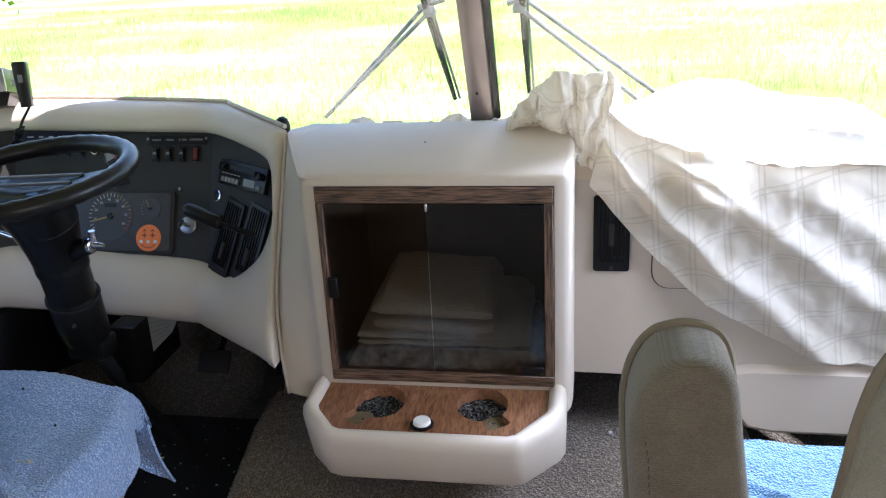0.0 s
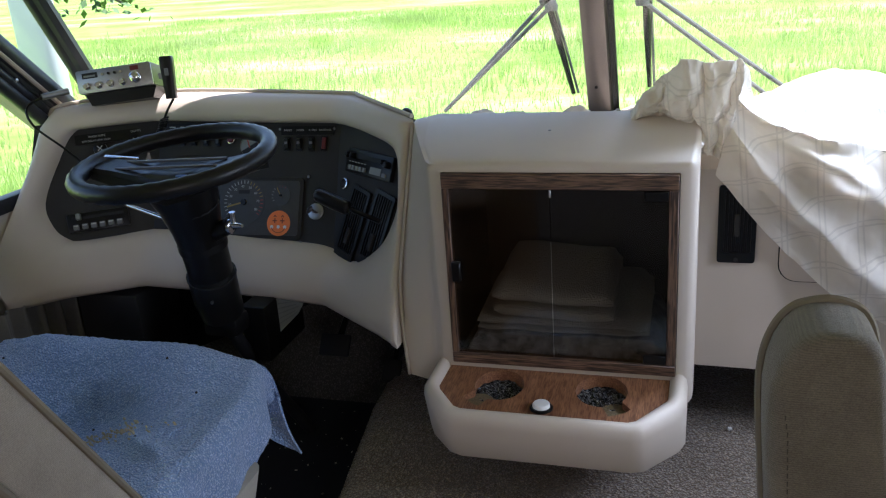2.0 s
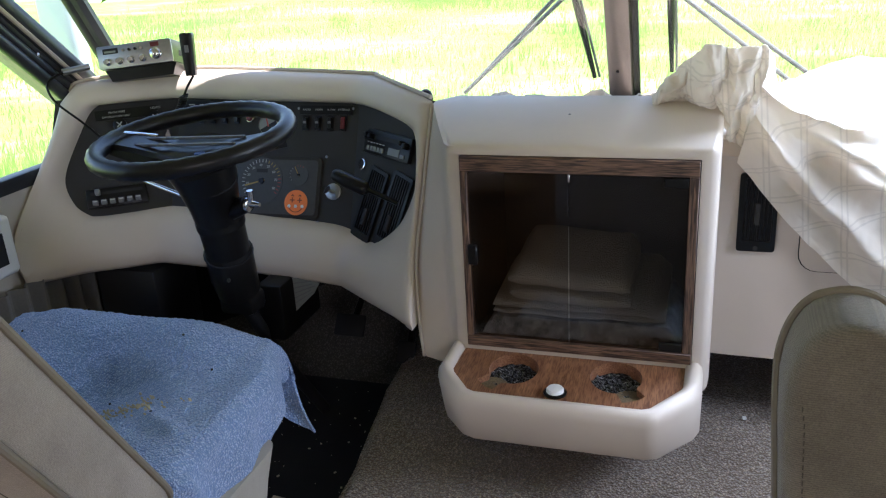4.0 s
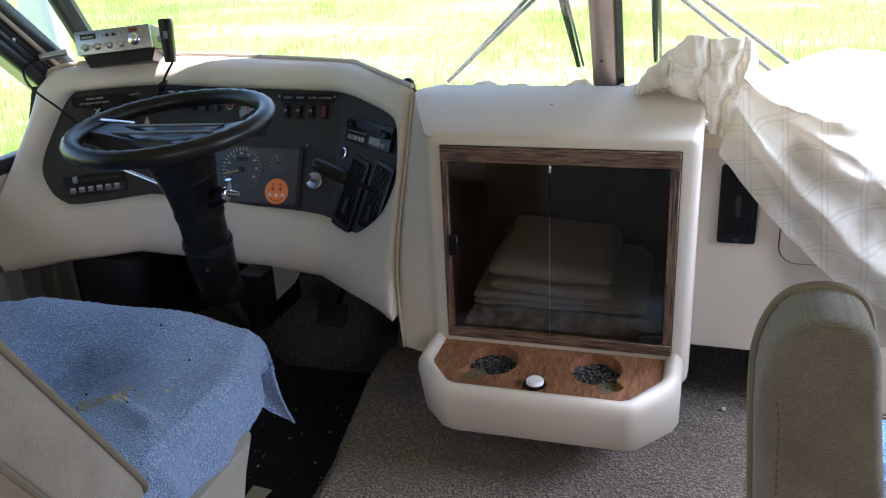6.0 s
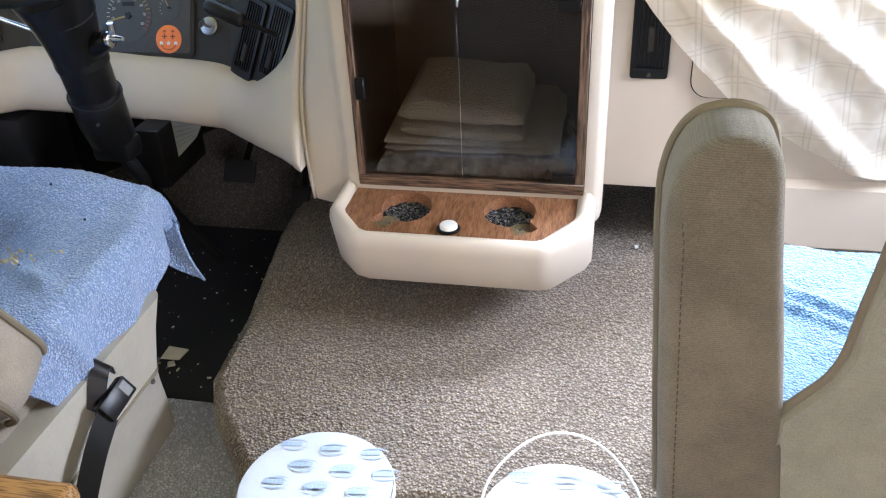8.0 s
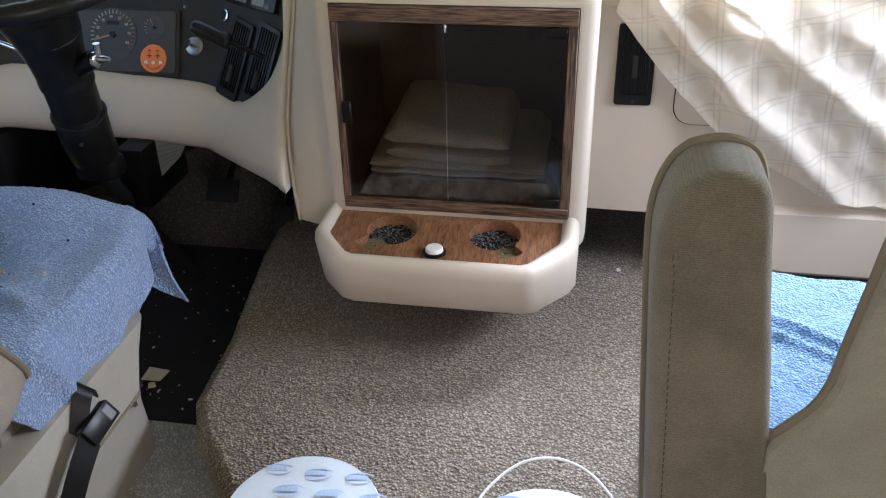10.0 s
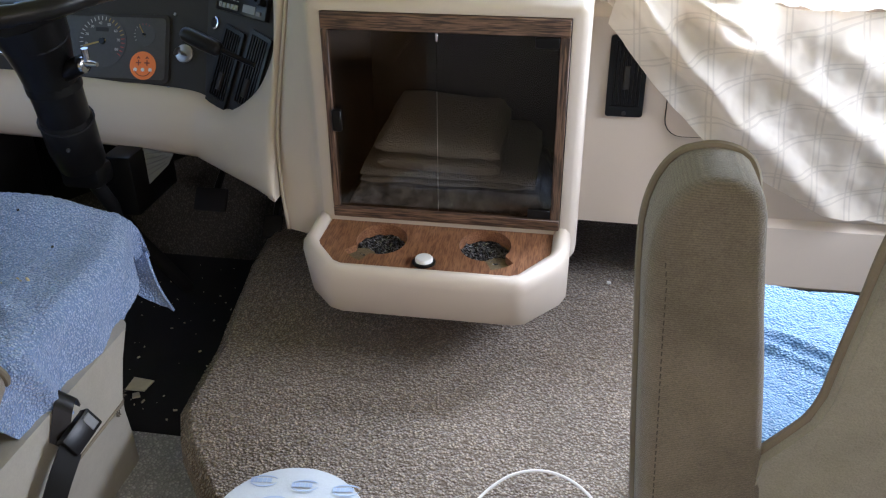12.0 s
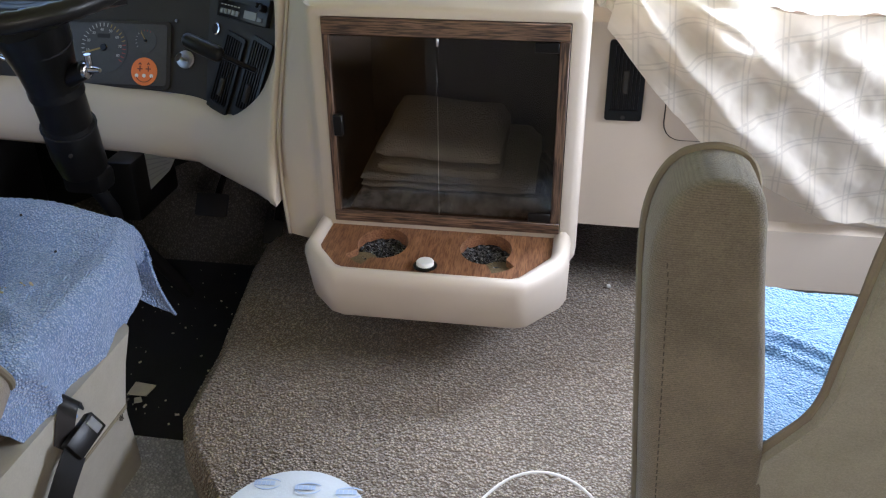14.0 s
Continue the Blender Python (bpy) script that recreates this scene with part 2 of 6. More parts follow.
SEAT_VINYL = surface("pale_seat_vinyl", (0.44, 0.41, 0.345), 0.5, 0.1, 5.0, 300.0, 0.15, dirt_haze=(0.40, 0.36, 0.29))
ribbed(PLUSH, 0.0026)
ribbed(PLUSH_LIGHT, 0.0024, 0.86)
SEAT_PIPING = surface("olive_piping", (0.20, 0.17, 0.12), 0.9, 0.15, 8.0, 500.0, 0.4)
THREAD = surface("dark_thread", (0.07, 0.06, 0.045), 0.9, 0.1, relief=0.0)
OAK_TRAY = wood("oak_tray", (0.13, 0.050, 0.024), (0.33, 0.158, 0.078), 1, 0.4, 110.0, 0.60)
OAK_FRAME_H = wood("oak_rail", (0.030, 0.015, 0.009), (0.24, 0.135, 0.080), 0, 0.5, 300.0, 0.22)
OAK_FRAME_V = wood("oak_stile", (0.030, 0.015, 0.009), (0.24, 0.135, 0.080), 2, 0.5, 300.0, 0.22)
OAK_GOLD = wood("golden_oak", (0.32, 0.15, 0.045), (0.62, 0.34, 0.12), 0, 0.35)
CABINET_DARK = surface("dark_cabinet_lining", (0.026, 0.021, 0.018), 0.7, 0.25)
SMOKED = clear_glass("smoked_glass", (0.57, 0.55, 0.52), 0.03)
PANE = clear_glass("window_glass", (0.93, 0.96, 0.94))
PLAID = plaid("cream_plaid_cotton")
PLAID_DARK = surface("dark_patterned_fabric", (0.32, 0.30, 0.28), 0.9, 0.3, 38.0, 200.0, 0.4, dirt_haze=(0.035, 0.033, 0.032))
BLACK_MAT = surface("black_floor_mat", (0.010, 0.010, 0.011), 0.85, 0.3, 6.0, 250.0, 0.5, 0.001)
CRUMB = surface("pale_crumbs", (0.55, 0.47, 0.30), 0.9, 0.2)
SCRAP = surface("cream_scrap", (0.66, 0.60, 0.46), 0.8, 0.1)
FOAM = tufted("dark_granules", (0.012, 0.012, 0.012), (0.12, 0.115, 0.11), 0.006, 0.005)
MESH = surface("tan_mesh", (0.17, 0.125, 0.065), 0.8, 0.35, 200.0, 500.0, 0.5)
BUCKET = surface("white_tub", (0.74, 0.74, 0.73), 0.45, 0.06)
FILM = surface("pale_membrane", (0.56, 0.61, 0.66), 0.6, 0.05, 8.0, 300.0, 0.25)
FILM_INK = surface("pale_blue_print", (0.38, 0.49, 0.68), 0.6, 0.08, relief=0.0)
GRASS = meadow("meadow_grass")
# The second tone is pale: haze painted onto the blades in patches.
BLADE = surface("grass_blades", (0.35, 0.52, 0.12), 0.8, 0.3, 0.35, 3.0, 0.0, spec=0.2, dirt_haze=(0.52, 0.52, 0.28))
bt_ = BLADE.node_tree
thin = node(bt_, "ShaderNodeBsdfTranslucent", Color=(0.44, 0.58, 0.16, 1))
both = node(bt_, "ShaderNodeMixShader")
both.inputs[0].default_value = 0.5
bt_.links.new(bt_.nodes["Principled BSDF"].outputs[0], both.inputs[1])
bt_.links.new(thin.outputs[0], both.inputs[2])
bt_.links.new(both.outputs[0], bt_.nodes["Material Output"].inputs["Surface"])
LEAF = surface("tree_leaves", (0.07, 0.16, 0.025), 0.55, 0.3, 3.0, 20.0, 0.0)
BARK = surface("bark", (0.13, 0.10, 0.075), 0.9, 0.3, 8.0, 60.0, 0.6, 0.01)
HEADLINER = surface("headliner", (0.62, 0.57, 0.49), 0.9, 0.06, 3.0, 200.0, 0.3)
WALL_COVER = surface("wall_vinyl", (0.55, 0.49, 0.41), 0.7, 0.06, 3.0, 250.0, 0.2)
ALUMINIUM = surface("dark_window_frame", (0.03, 0.032, 0.034), 0.4, 0.15, metal=0.2)
MIRROR_BODY = surface("white_mirror_shell", (0.72, 0.74, 0.76), 0.35, 0.04)
CURTAIN = surface("grey_pleated_curtain", (0.150, 0.135, 0.115), 0.9, 0.15, 6.0, 200.0, 0.4)


# ---- builders ----
def part(name, bm, material, parent=None, label="", angle=40):
    """Links a bmesh as one mesh object under a thing or a part."""
    bmesh.ops.recalc_face_normals(bm, faces=bm.faces)
    me = bpy.data.meshes.new(name)
    bm.to_mesh(me)
    bm.free()
    me.materials.append(material)
    me.polygons.foreach_set("use_smooth", [True] * len(me.polygons))
    me.set_sharp_from_angle(angle=radians(angle))
    ob = new(name, me)
    if parent:
        ob.parent = parent
        base = parent.matrix_basis if parent.parent is None else Matrix.Identity(4)
        ob.matrix_parent_inverse = base.inverted()
    if label:
        ob["label"] = label
    return ob


def thing(name, place, label, category, group="", kind=""):
    """An empty at a thing's base, which carries its parts."""
    e = new(name)
    e.empty_display_size = 0.05
    e.matrix_basis = Matrix.Translation(place)
    return tagged(e, label, category, group, kind)


def box(lo, hi, bevel=0.0, seg=2, bm=None, m=None):
    bm = bm or bmesh.new()
    c, s = [(a + b) / 2 for a, b in zip(lo, hi)], [b - a for a, b in zip(lo, hi)]
    vs = bmesh.ops.create_cube(bm, size=1.0, matrix=Matrix.Translation(c) @ Matrix.Diagonal((*s, 1)))["verts"]
    if bevel:
        es = list({e for v in vs for e in v.link_edges})
        vs = bmesh.ops.bevel(bm, geom=es, offset=bevel, segments=seg, affect="EDGES", profile=0.5)["verts"]
        vs = [v for v in bm.verts] if m else vs
    if m:
        bmesh.ops.transform(bm, matrix=m, verts=list(bm.verts))
    return bm


def moved(bm, m):
    bmesh.ops.transform(bm, matrix=m, verts=list(bm.verts))
    return bm


def join(*bms):
    """Several bmeshes as one."""
    out = bmesh.new()
    for b in bms:
        me = bpy.data.meshes.new("tmp")
        b.to_mesh(me)
        b.free()
        out.from_mesh(me)
        bpy.data.meshes.remove(me)
    return out


def skin(rings, closed=True, caps=True, bm=None):
    """Faces between rings of points of equal length."""
    bm = bm or bmesh.new()
    vs = [[bm.verts.new(p) for p in r] for r in rings]
    n = len(rings[0])
    for a, b in zip(vs, vs[1:]):
        for i in range(n if closed else n - 1):
            j = (i + 1) % n
            bm.faces.new((a[i], a[j], b[j], b[i]))
    if caps and closed:
        bm.faces.new(vs[0])
        bm.faces.new(vs[-1][::-1])
    return bm


def spin(profile, n=32, m=None):
    """Lathe: (radius, height) about z, then moved by m."""
    rings = [[(r * math.cos(2 * math.pi * i / n), r * math.sin(2 * math.pi * i / n), h) for i in range(n)] for r, h in profile]
    bm = skin(rings, True, True)
    if m:
        moved(bm, m)
    return bm


def smooth_path(points, n=8):
    """Catmull-Rom through the points."""
    p = [Vector(q) for q in points]
    p = [p[0] * 2 - p[1], *p, p[-1] * 2 - p[-2]]
    out = []
    for a, b, c, d in zip(p, p[1:], p[2:], p[3:]):
        for i in range(n):
            t = i / n
            out.append(0.5 * ((2 * b) + (c - a) * t + (2 * a - 5 * b + 4 * c - d) * t * t + (3 * b - a - 3 * c + d) * t ** 3))
    return out + [p[-2]]


def tube(path, r, n=8, caps=True, closed=False):
    """A round bar along a path; r: a radius or one for each point."""
    path = [Vector(p) for p in path]
    rings, up = [], Vector((0.13, 0.21, 0.97))
    for i, p in enumerate(path):
        a, b = path[i - 1] if (i or closed) else p, path[(i + 1) % len(path)] if (i + 1 < len(path) or closed) else p
        d = (b - a).normalized()
        s = d.cross(up)
        if s.length < 1e-3:
            s = d.cross(Vector((1, 0, 0)))
        s.normalize()
        u = s.cross(d)
        up = u
        rr = r[i] if isinstance(r, (list, tuple)) else r
        rings.append([p + rr * (math.cos(2 * math.pi * k / n) * s + math.sin(2 * math.pi * k / n) * u) for k in range(n)])
    if closed:
        rings.append(rings[0])
        bm = skin(rings, True, False)
        bmesh.ops.remove_doubles(bm, verts=list(bm.verts), dist=1e-6)
        return bm
    return skin(rings, True, caps)


def facing(place, right, up):
    """A pose whose x goes right, whose y goes up and whose z comes out of a face."""
    x = Vector(right).normalized()
    z = x.cross(Vector(up)).normalized()
    y = z.cross(x)
    return Matrix.Translation(place) @ Matrix((x, y, z)).transposed().to_4x4()


def slab(loop, h, m=None, bevel=0.0):
    """A flat outline (x, y) raised from 0 to h, with a chamfer on its upper edge."""
    n = len(loop)
    cx, cy = sum(p[0] for p in loop) / n, sum(p[1] for p in loop) / n

    def shrink(d):
        out = []
        for i in range(n):
            a, b, c = Vector(loop[i - 1]), Vector(loop[i]), Vector(loop[(i + 1) % n])
            t = (c - a).normalized()
            nrm = Vector((t.y, -t.x))
            if nrm.dot(Vector((cx, cy)) - b) < 0:
                nrm = -nrm
            out.append(b + nrm * d)
        return out
    rings = [[(x, y, 0) for x, y in loop], [(x, y, h - bevel) for x, y in loop]]
    if bevel:
        rings += [[(*p, h - bevel * 0.3) for p in shrink(bevel * 0.3)], [(*p, h) for p in shrink(bevel)]]
    bm = skin(rings)
    return moved(bm, m) if m else bm


def rounded(w, h, r, n=4, cx=0.0, cy=0.0):
    pts = []
    for sx_, sy_, a0 in ((1, 1, 0), (-1, 1, 90), (-1, -1, 180), (1, -1, 270)):
        for k in range(n + 1):
            a = radians(a0 + 90 * k / n)
            pts.append((cx + sx_ * (w / 2 - r) + r * math.cos(a), cy + sy_ * (h / 2 - r) + r * math.sin(a)))
    return pts


def disc(r, n=24, cx=0.0, cy=0.0):
    return [(cx + r * math.cos(2 * math.pi * k / n), cy + r * math.sin(2 * math.pi * k / n)) for k in range(n)]


def plate(outer, holes, top, bottom, m=None):
    """A flat plate with holes, with walls round its edge and in its holes."""
    bm = bmesh.new()
    edges = []
    loops = []
    for loop in (outer, *holes):
        vs = [bm.verts.new((x, y, top)) for x, y in loop]
        loops.append(vs)
        edges += [bm.edges.new((a, b)) for a, b in zip(vs, vs[1:] + vs[:1])]
    bmesh.ops.triangle_fill(bm, use_beauty=True, use_dissolve=False, edges=edges, normal=(0, 0, 1))
    for vs in loops:
        low = [bm.verts.new((v.co.x, v.co.y, bottom)) for v in vs]
        for i in range(len(vs)):
            j = (i + 1) % len(vs)
            bm.faces.new((vs[i], vs[j], low[j], low[i]))
    return moved(bm, m) if m else bm


def sheet(fn, nu, nv, thick=0.0, uv=None):
    """A cloth: fn(u, v) over the unit square; uv: its size in metres."""
    bm = bmesh.new()
    g = [[bm.verts.new(fn(i / nu, j / nv)) for j in range(nv + 1)] for i in range(nu + 1)]
    lay = bm.loops.layers.uv.new("UVMap")
    for i in range(nu):
        for j in range(nv):
            f = bm.faces.new((g[i][j], g[i + 1][j], g[i + 1][j + 1], g[i][j + 1]))
            if uv:
                for lp, (a, b) in zip(f.loops, ((i, j), (i + 1, j), (i + 1, j + 1), (i, j + 1))):
                    lp[lay].uv = (a / nu * uv[0], b / nv * uv[1])
    if thick:
        bm.normal_update()
        bmesh.ops.solidify(bm, geom=list(bm.faces), thickness=thick)
    return bm


def curve_at(points, x):
    """Piecewise straight through (x, value)."""
    if x <= points[0][0]:
        return points[0][1]
    for (a, va), (b, vb) in zip(points, points[1:]):
        if x <= b:
            return va + (vb - va) * (x - a) / (b - a)
    return points[-1][1]


def ease(a, b, x):
    t = min(1.0, max(0.0, (x - a) / (b - a)))
    return t * t * (3 - 2 * t)


def fbm(x, y, z=0.0):
    return noise.fractal(Vector((x, y, z)), 1.0, 2.0, 3)


# ---- the vehicle's shell ----
LEFT, RIGHT, REAR, ROOF, LOW = -1.62, 0.95, -3.0, 1.75, -0.16
MID = -0.31


def glass_y(x, z):
    """The raked, bowed windshield."""
    return 2.30 - 0.57 * (z - 0.55) - 0.29 * abs(x - MID)


def wall_with_windows(name, x, out, openings, label):
    """A side wall in the plane x, with window openings (y0, y1, z0, z1) through it."""
    y0, y1 = REAR, 1.76
    front = [(1.86, 0.56), (1.715, 0.72), (1.255, 1.15)] if out < 0 else [(1.93, 0.56), (1.60, 1.16)]
    outer = [(y0, LOW), (y1, LOW), (2.05, LOW), (2.22, 0.30), *front, (1.2, ROOF), (y0, ROOF)]
    holes = [[(a, c), (b, c), (b2, d), (a, d)] for a, b, b2, c, d in openings]
    bm = plate(outer, holes, 0.0, 0.05)
    m = Matrix(((0, 0, out, x), (1, 0, 0, 0), (0, 1, 0, 0), (0, 0, 0, 1)))
    return tagged(part(name, moved(bm, m), WALL_COVER), label, "wall", kind="structure")


DRIVER_WIN = (0.55, 1.765, 1.125, 0.55, 1.15)
# Unseen opening in both side walls, added for the fill lamps.
SALOON_WIN = (-2.1, -0.9, -0.9, 0.62, 1.30)
wall_with_windows("wall_left", LEFT, -1, [DRIVER_WIN, SALOON_WIN], "beige vinyl side wall with the driver's window")
wall_with_windows("wall_right", RIGHT, 1, [(0.85, 1.45, 1.45, 0.56, 1.00), SALOON_WIN], "beige vinyl side wall with the passenger's window")
tagged(part("wall_rear", box((LEFT, REAR - 0.05, LOW), (RIGHT, REAR, ROOF)), WALL_COVER), "beige vinyl wall that closes the saloon", "wall", kind="structure")
tagged(part("ceiling", box((LEFT - 0.05, REAR - 0.05, ROOF), (RIGHT + 0.05, 1.30, ROOF + 0.05)), HEADLINER), "cream fabric headliner over the cab", "ceiling", kind="structure")
# header above the windshield, out of view; its edge is set low to block the sun
tagged(part("header_sun_block", skin([[(x, 1.25, ROOF), (x, glass_y(x, 1.11) - 0.03, 1.11), (x, glass_y(x, 1.11) + 0.06, 1.11), (x, 1.30, ROOF + 0.06)] for x in (LEFT - 0.05, MID, RIGHT + 0.05)]), HEADLINER),
       "unseen cream header, set low to keep sun off the dash", "header", kind="structure")
# front wall below the glass
tagged(part("wall_front", skin([[(x, glass_y(x, 0.56) - 0.02, 0.53), (x, glass_y(x, 0.56) + 0.05, 0.53), (x, glass_y(x, 0.56) + 0.05, LOW - 0.2), (x, glass_y(x, 0.56) - 0.02, LOW - 0.2)] for x in (LEFT - 0.05, MID, RIGHT + 0.05)]), BLACK),
       "dark front wall below the windshield", "wall", kind="structure")

# windshield: two panes, centre pillar, rubber edges
ws = thing("windshield", (MID, 2.3, 0.55), "two-piece raked windshield with a brown metal centre pillar", "windshield", kind="structure")
for side in (-1, 1):
    xs = [MID + side * d for d in (0.03, 0.65, 1.30)]
    pane = part("pane", skin([[(x, glass_y(x, z) + o, z) for z, o in ((0.55, 0), (1.13, 0), (1.13, 0.006), (0.55, 0.006))] for x in xs]), PANE, ws, "clear glass pane")
    pane.visible_shadow = False
    x1 = MID + side * 1.30
    part("edge_bar", tube([(x1, glass_y(x1, z) + 0.01, z) for z in (0.5, 0.9, 1.38)], 0.022, 8), ALUMINIUM, ws, "black window rubber")


def pillar_ring(z):
    y = glass_y(MID, z)
    return [(MID - 0.036, y + 0.01, z), (MID - 0.030, y - 0.022, z), (MID - 0.012, y - 0.030, z), (MID + 0.012, y - 0.030, z), (MID + 0.030, y - 0.022, z), (MID + 0.036, y + 0.01, z)]


pillar = part("pillar", skin([pillar_ring(z) for z in (0.56, 0.75, 1.0, 1.37)]), PILLAR_METAL, ws, "brown metal centre pillar", 25)
part("rubber_edge", skin([[(MID + 0.037, glass_y(MID, z) - 0.012, z), (MID + 0.052, glass_y(MID, z) - 0.006, z), (MID + 0.052, glass_y(MID, z) + 0.012, z), (MID + 0.037, glass_y(MID, z) + 0.012, z)] for z in (0.55, 1.0, 1.37)]), BLACK, ws, "black rubber strip")
for z in (0.66, 0.95, 1.22):
    part("screw", spin([(0.0045, 0), (0.0045, 0.002), (0.002, 0.003)], 10, facing((MID - 0.004, glass_y(MID, z) - 0.030, z), (1, 0, 0), (0, -0.5, 0.87))), BLACK, pillar)
part("foot_bracket", box((MID - 0.05, glass_y(MID, 0.56) - 0.05, 0.55), (MID + 0.055, glass_y(MID, 0.56) + 0.0, 0.575), 0.006), BLACK, ws, "black bracket at the pillar's foot")

# driver's window and the corner post
dw = thing("window_1", (LEFT, 1.0, 0.55), "driver's side window in a black metal frame", "window", kind="structure")
y0, y1, y2, z0, z1 = DRIVER_WIN
pane = part("pane", box((LEFT - 0.03, y0, z0), (LEFT - 0.025, y1, z1)), PANE, dw, "clear glass pane")
pane.visible_shadow = False
part("sill_bar", box((LEFT - 0.03, y0, z0 - 0.03), (LEFT + 0.003, y1 + 0.06, z0 + 0.006), 0.004), ALUMINIUM, dw, "black lower frame bar")
for off, r in ((0.006, 0.016), (0.040, 0.013), (0.070, 0.011), (0.112, 0.030)):
    part("slanted_bar", tube([(LEFT + 0.012, y1 + off, z0 + 0.0), (LEFT + 0.012, y2 + off, z1)], r, 10), ALUMINIUM, dw, "black slanted frame bar")
part("slanted_strip", tube([(LEFT + 0.03, y1 + 0.088, z0 + 0.0), (LEFT + 0.03, y2 + 0.088, z1)], 0.007, 8), PIPING, dw, "pale trim strip")
for k in range(4):
    f = 0.25 + 0.2 * k
    part("screw", spin([(0.005, 0), (0.005, 0.003), (0.002, 0.004)], 8, facing((LEFT + 0.030, y1 + 0.045 + (y2 - y1) * f, z0 + (z1 - z0) * f), (0, 1, 0), (0, 0, 1))), STEEL, dw)
cp = thing("corner_post", (LEFT, 1.75, 0.5), "thin black corner post at the windshield's edge", "post", kind="structure")
part("post", tube([(LEFT - 0.005, glass_y(LEFT, 0.56) + 0.0, 0.56), (LEFT - 0.005, glass_y(LEFT, 1.2), 1.20)], 0.017, 12), ALUMINIUM, cp)
for k in range(3):
    part("screw", spin([(0.005, 0), (0.005, 0.003), (0.002, 0.004)], 8, facing((LEFT + 0.012, glass_y(LEFT, 0.80 + 0.12 * k), 0.80 + 0.12 * k), (0, 1, 0), (0, 0, 1))), STEEL, cp)
rw = thing("window_2", (RIGHT, 1.1, 0.56), "passenger's side window in a black metal frame", "window", kind="structure")
pane = part("pane", box((RIGHT + 0.025, 0.85, 0.56), (RIGHT + 0.03, 1.45, 1.00)), PANE, rw)
pane.visible_shadow = False
mirror = thing("door_mirror", (-2.1, 2.2, 0.62), "white exterior mirror shell outside the windshield corner", "mirror")
part("shell", box((-2.17, 2.16, 0.62), (-2.03, 2.24, 1.25), 0.03, 3), MIRROR_BODY, mirror)
part("arm", tube([(LEFT - 0.06, 1.98, 0.50), (-2.08, 2.20, 0.66)], 0.014), STEEL, mirror)

# floors
tagged(part("floor", box((LEFT, REAR, LOW - 0.05), (RIGHT, 1.13, LOW)), CARPET_GREY), "grey-blue looped carpet on the cab floor", "carpet", kind="structure")
pit = part("floor_footwell", box((LEFT, 1.13, LOW - 0.05), (RIGHT, 1.90, LOW - 0.006)), BLACK_MAT)
tagged(pit, "black rubber mat in the driver's footwell, littered with crumbs", "floor mat", kind="structure")
tagged(part("toe_board", skin([[(x, 1.84, LOW - 0.01), (x, 2.22, 0.28), (x, 2.26, 0.28), (x, 2.26, LOW - 0.05), (x, 1.84, LOW - 0.05)] for x in (LEFT, RIGHT)]), CARPET_DARK), "dark grey carpeted toe board under the dash", "toe board", kind="structure")

HUMP_LEFT = [(0.835, -0.590), (0.975, -0.700), (1.045, -0.733), (1.26, -0.746), (1.58, -0.798), (1.83, -0.818), (2.1, -0.83)]


def tuft(x, y):
    """Twisted pile ends: small round heads with gaps between."""
    q = Vector((x * 185, y * 185, 0.3))
    q += 0.7 * noise.noise_vector(q * 0.6)
    return 0.0050 * (0.5 - noise.voronoi(q)[0][0])


def hump_top():
    """The carpeted engine cover: a soft-edged raised deck."""
    ys = [0.79 + 0.0030 * j for j in range(307)] + [1.72 + 0.02 * j for j in range(24)]
    rows = []
    for y in ys:
        xl = curve_at(HUMP_LEFT, y) if y > 0.835 else -0.590 + (0.835 - y) * 1.0
        xr = 0.34
        row = []
        xs = [xl + (0.22 - xl) * i / 316 for i in range(317)] + [0.24, 0.28, xr]
        for x in xs:
            d = min(x - xl, (y - 0.79) * 0.8)
            z = -0.020 * (1 - ease(0, 0.026, d)) + tuft(x, y) + 0.004 * fbm(x * 6, y * 6)
            row.append((x, y, z))
        rows.append([(xl + 0.012, y, LOW), (xl - 0.004, y, -0.07), *row, (xr, y, LOW)])
    front = [(x, y - 0.004, LOW) for x, y, z in rows[0]]
    return skin([front, *rows], closed=False)


tagged(part("engine_cover", hump_top(), CARPET, angle=80), "worn taupe cut-pile carpet over the raised engine cover", "carpet", kind="structure")

# dash shelf below the windshield
tagged(part("dash_shelf", skin([[(x, ya, 0.60), (x, ya, 0.63), (x, glass_y(x, 0.60) - 0.01, 0.575), (x, glass_y(x, 0.60) - 0.01, 0.54)] for x, ya in ((LEFT, 1.70), (-1.37, 1.80), (-0.87, 1.80), (-0.655, 1.66), (-0.63, 1.58), (MID, 1.58), (0.3, 1.58), (RIGHT, 1.58))]), VINYL), "flat beige dash shelf below the windshield", "dash shelf", kind="structure")

# passenger's side dash wall: upper face, lower knee panel
pd = thing("passenger_dash", (0.4, 1.56, 0.05), "beige vinyl dash wall on the passenger's side", "dashboard", kind="structure")
face_y = 1.56
part("face", skin([[(x, face_y, b), (x, face_y - 0.002, 0.60), (x, face_y + 0.03, 0.635), (x, face_y + 0.06, 0.635), (x, face_y + 0.06, b)] for x, b in ((-0.06, 0.172), (0.10, 0.170), (0.24, 0.140), (0.285, 0.105), (0.315, 0.062), (0.36, 0.052), (RIGHT, 0.05))]), VINYL, pd)
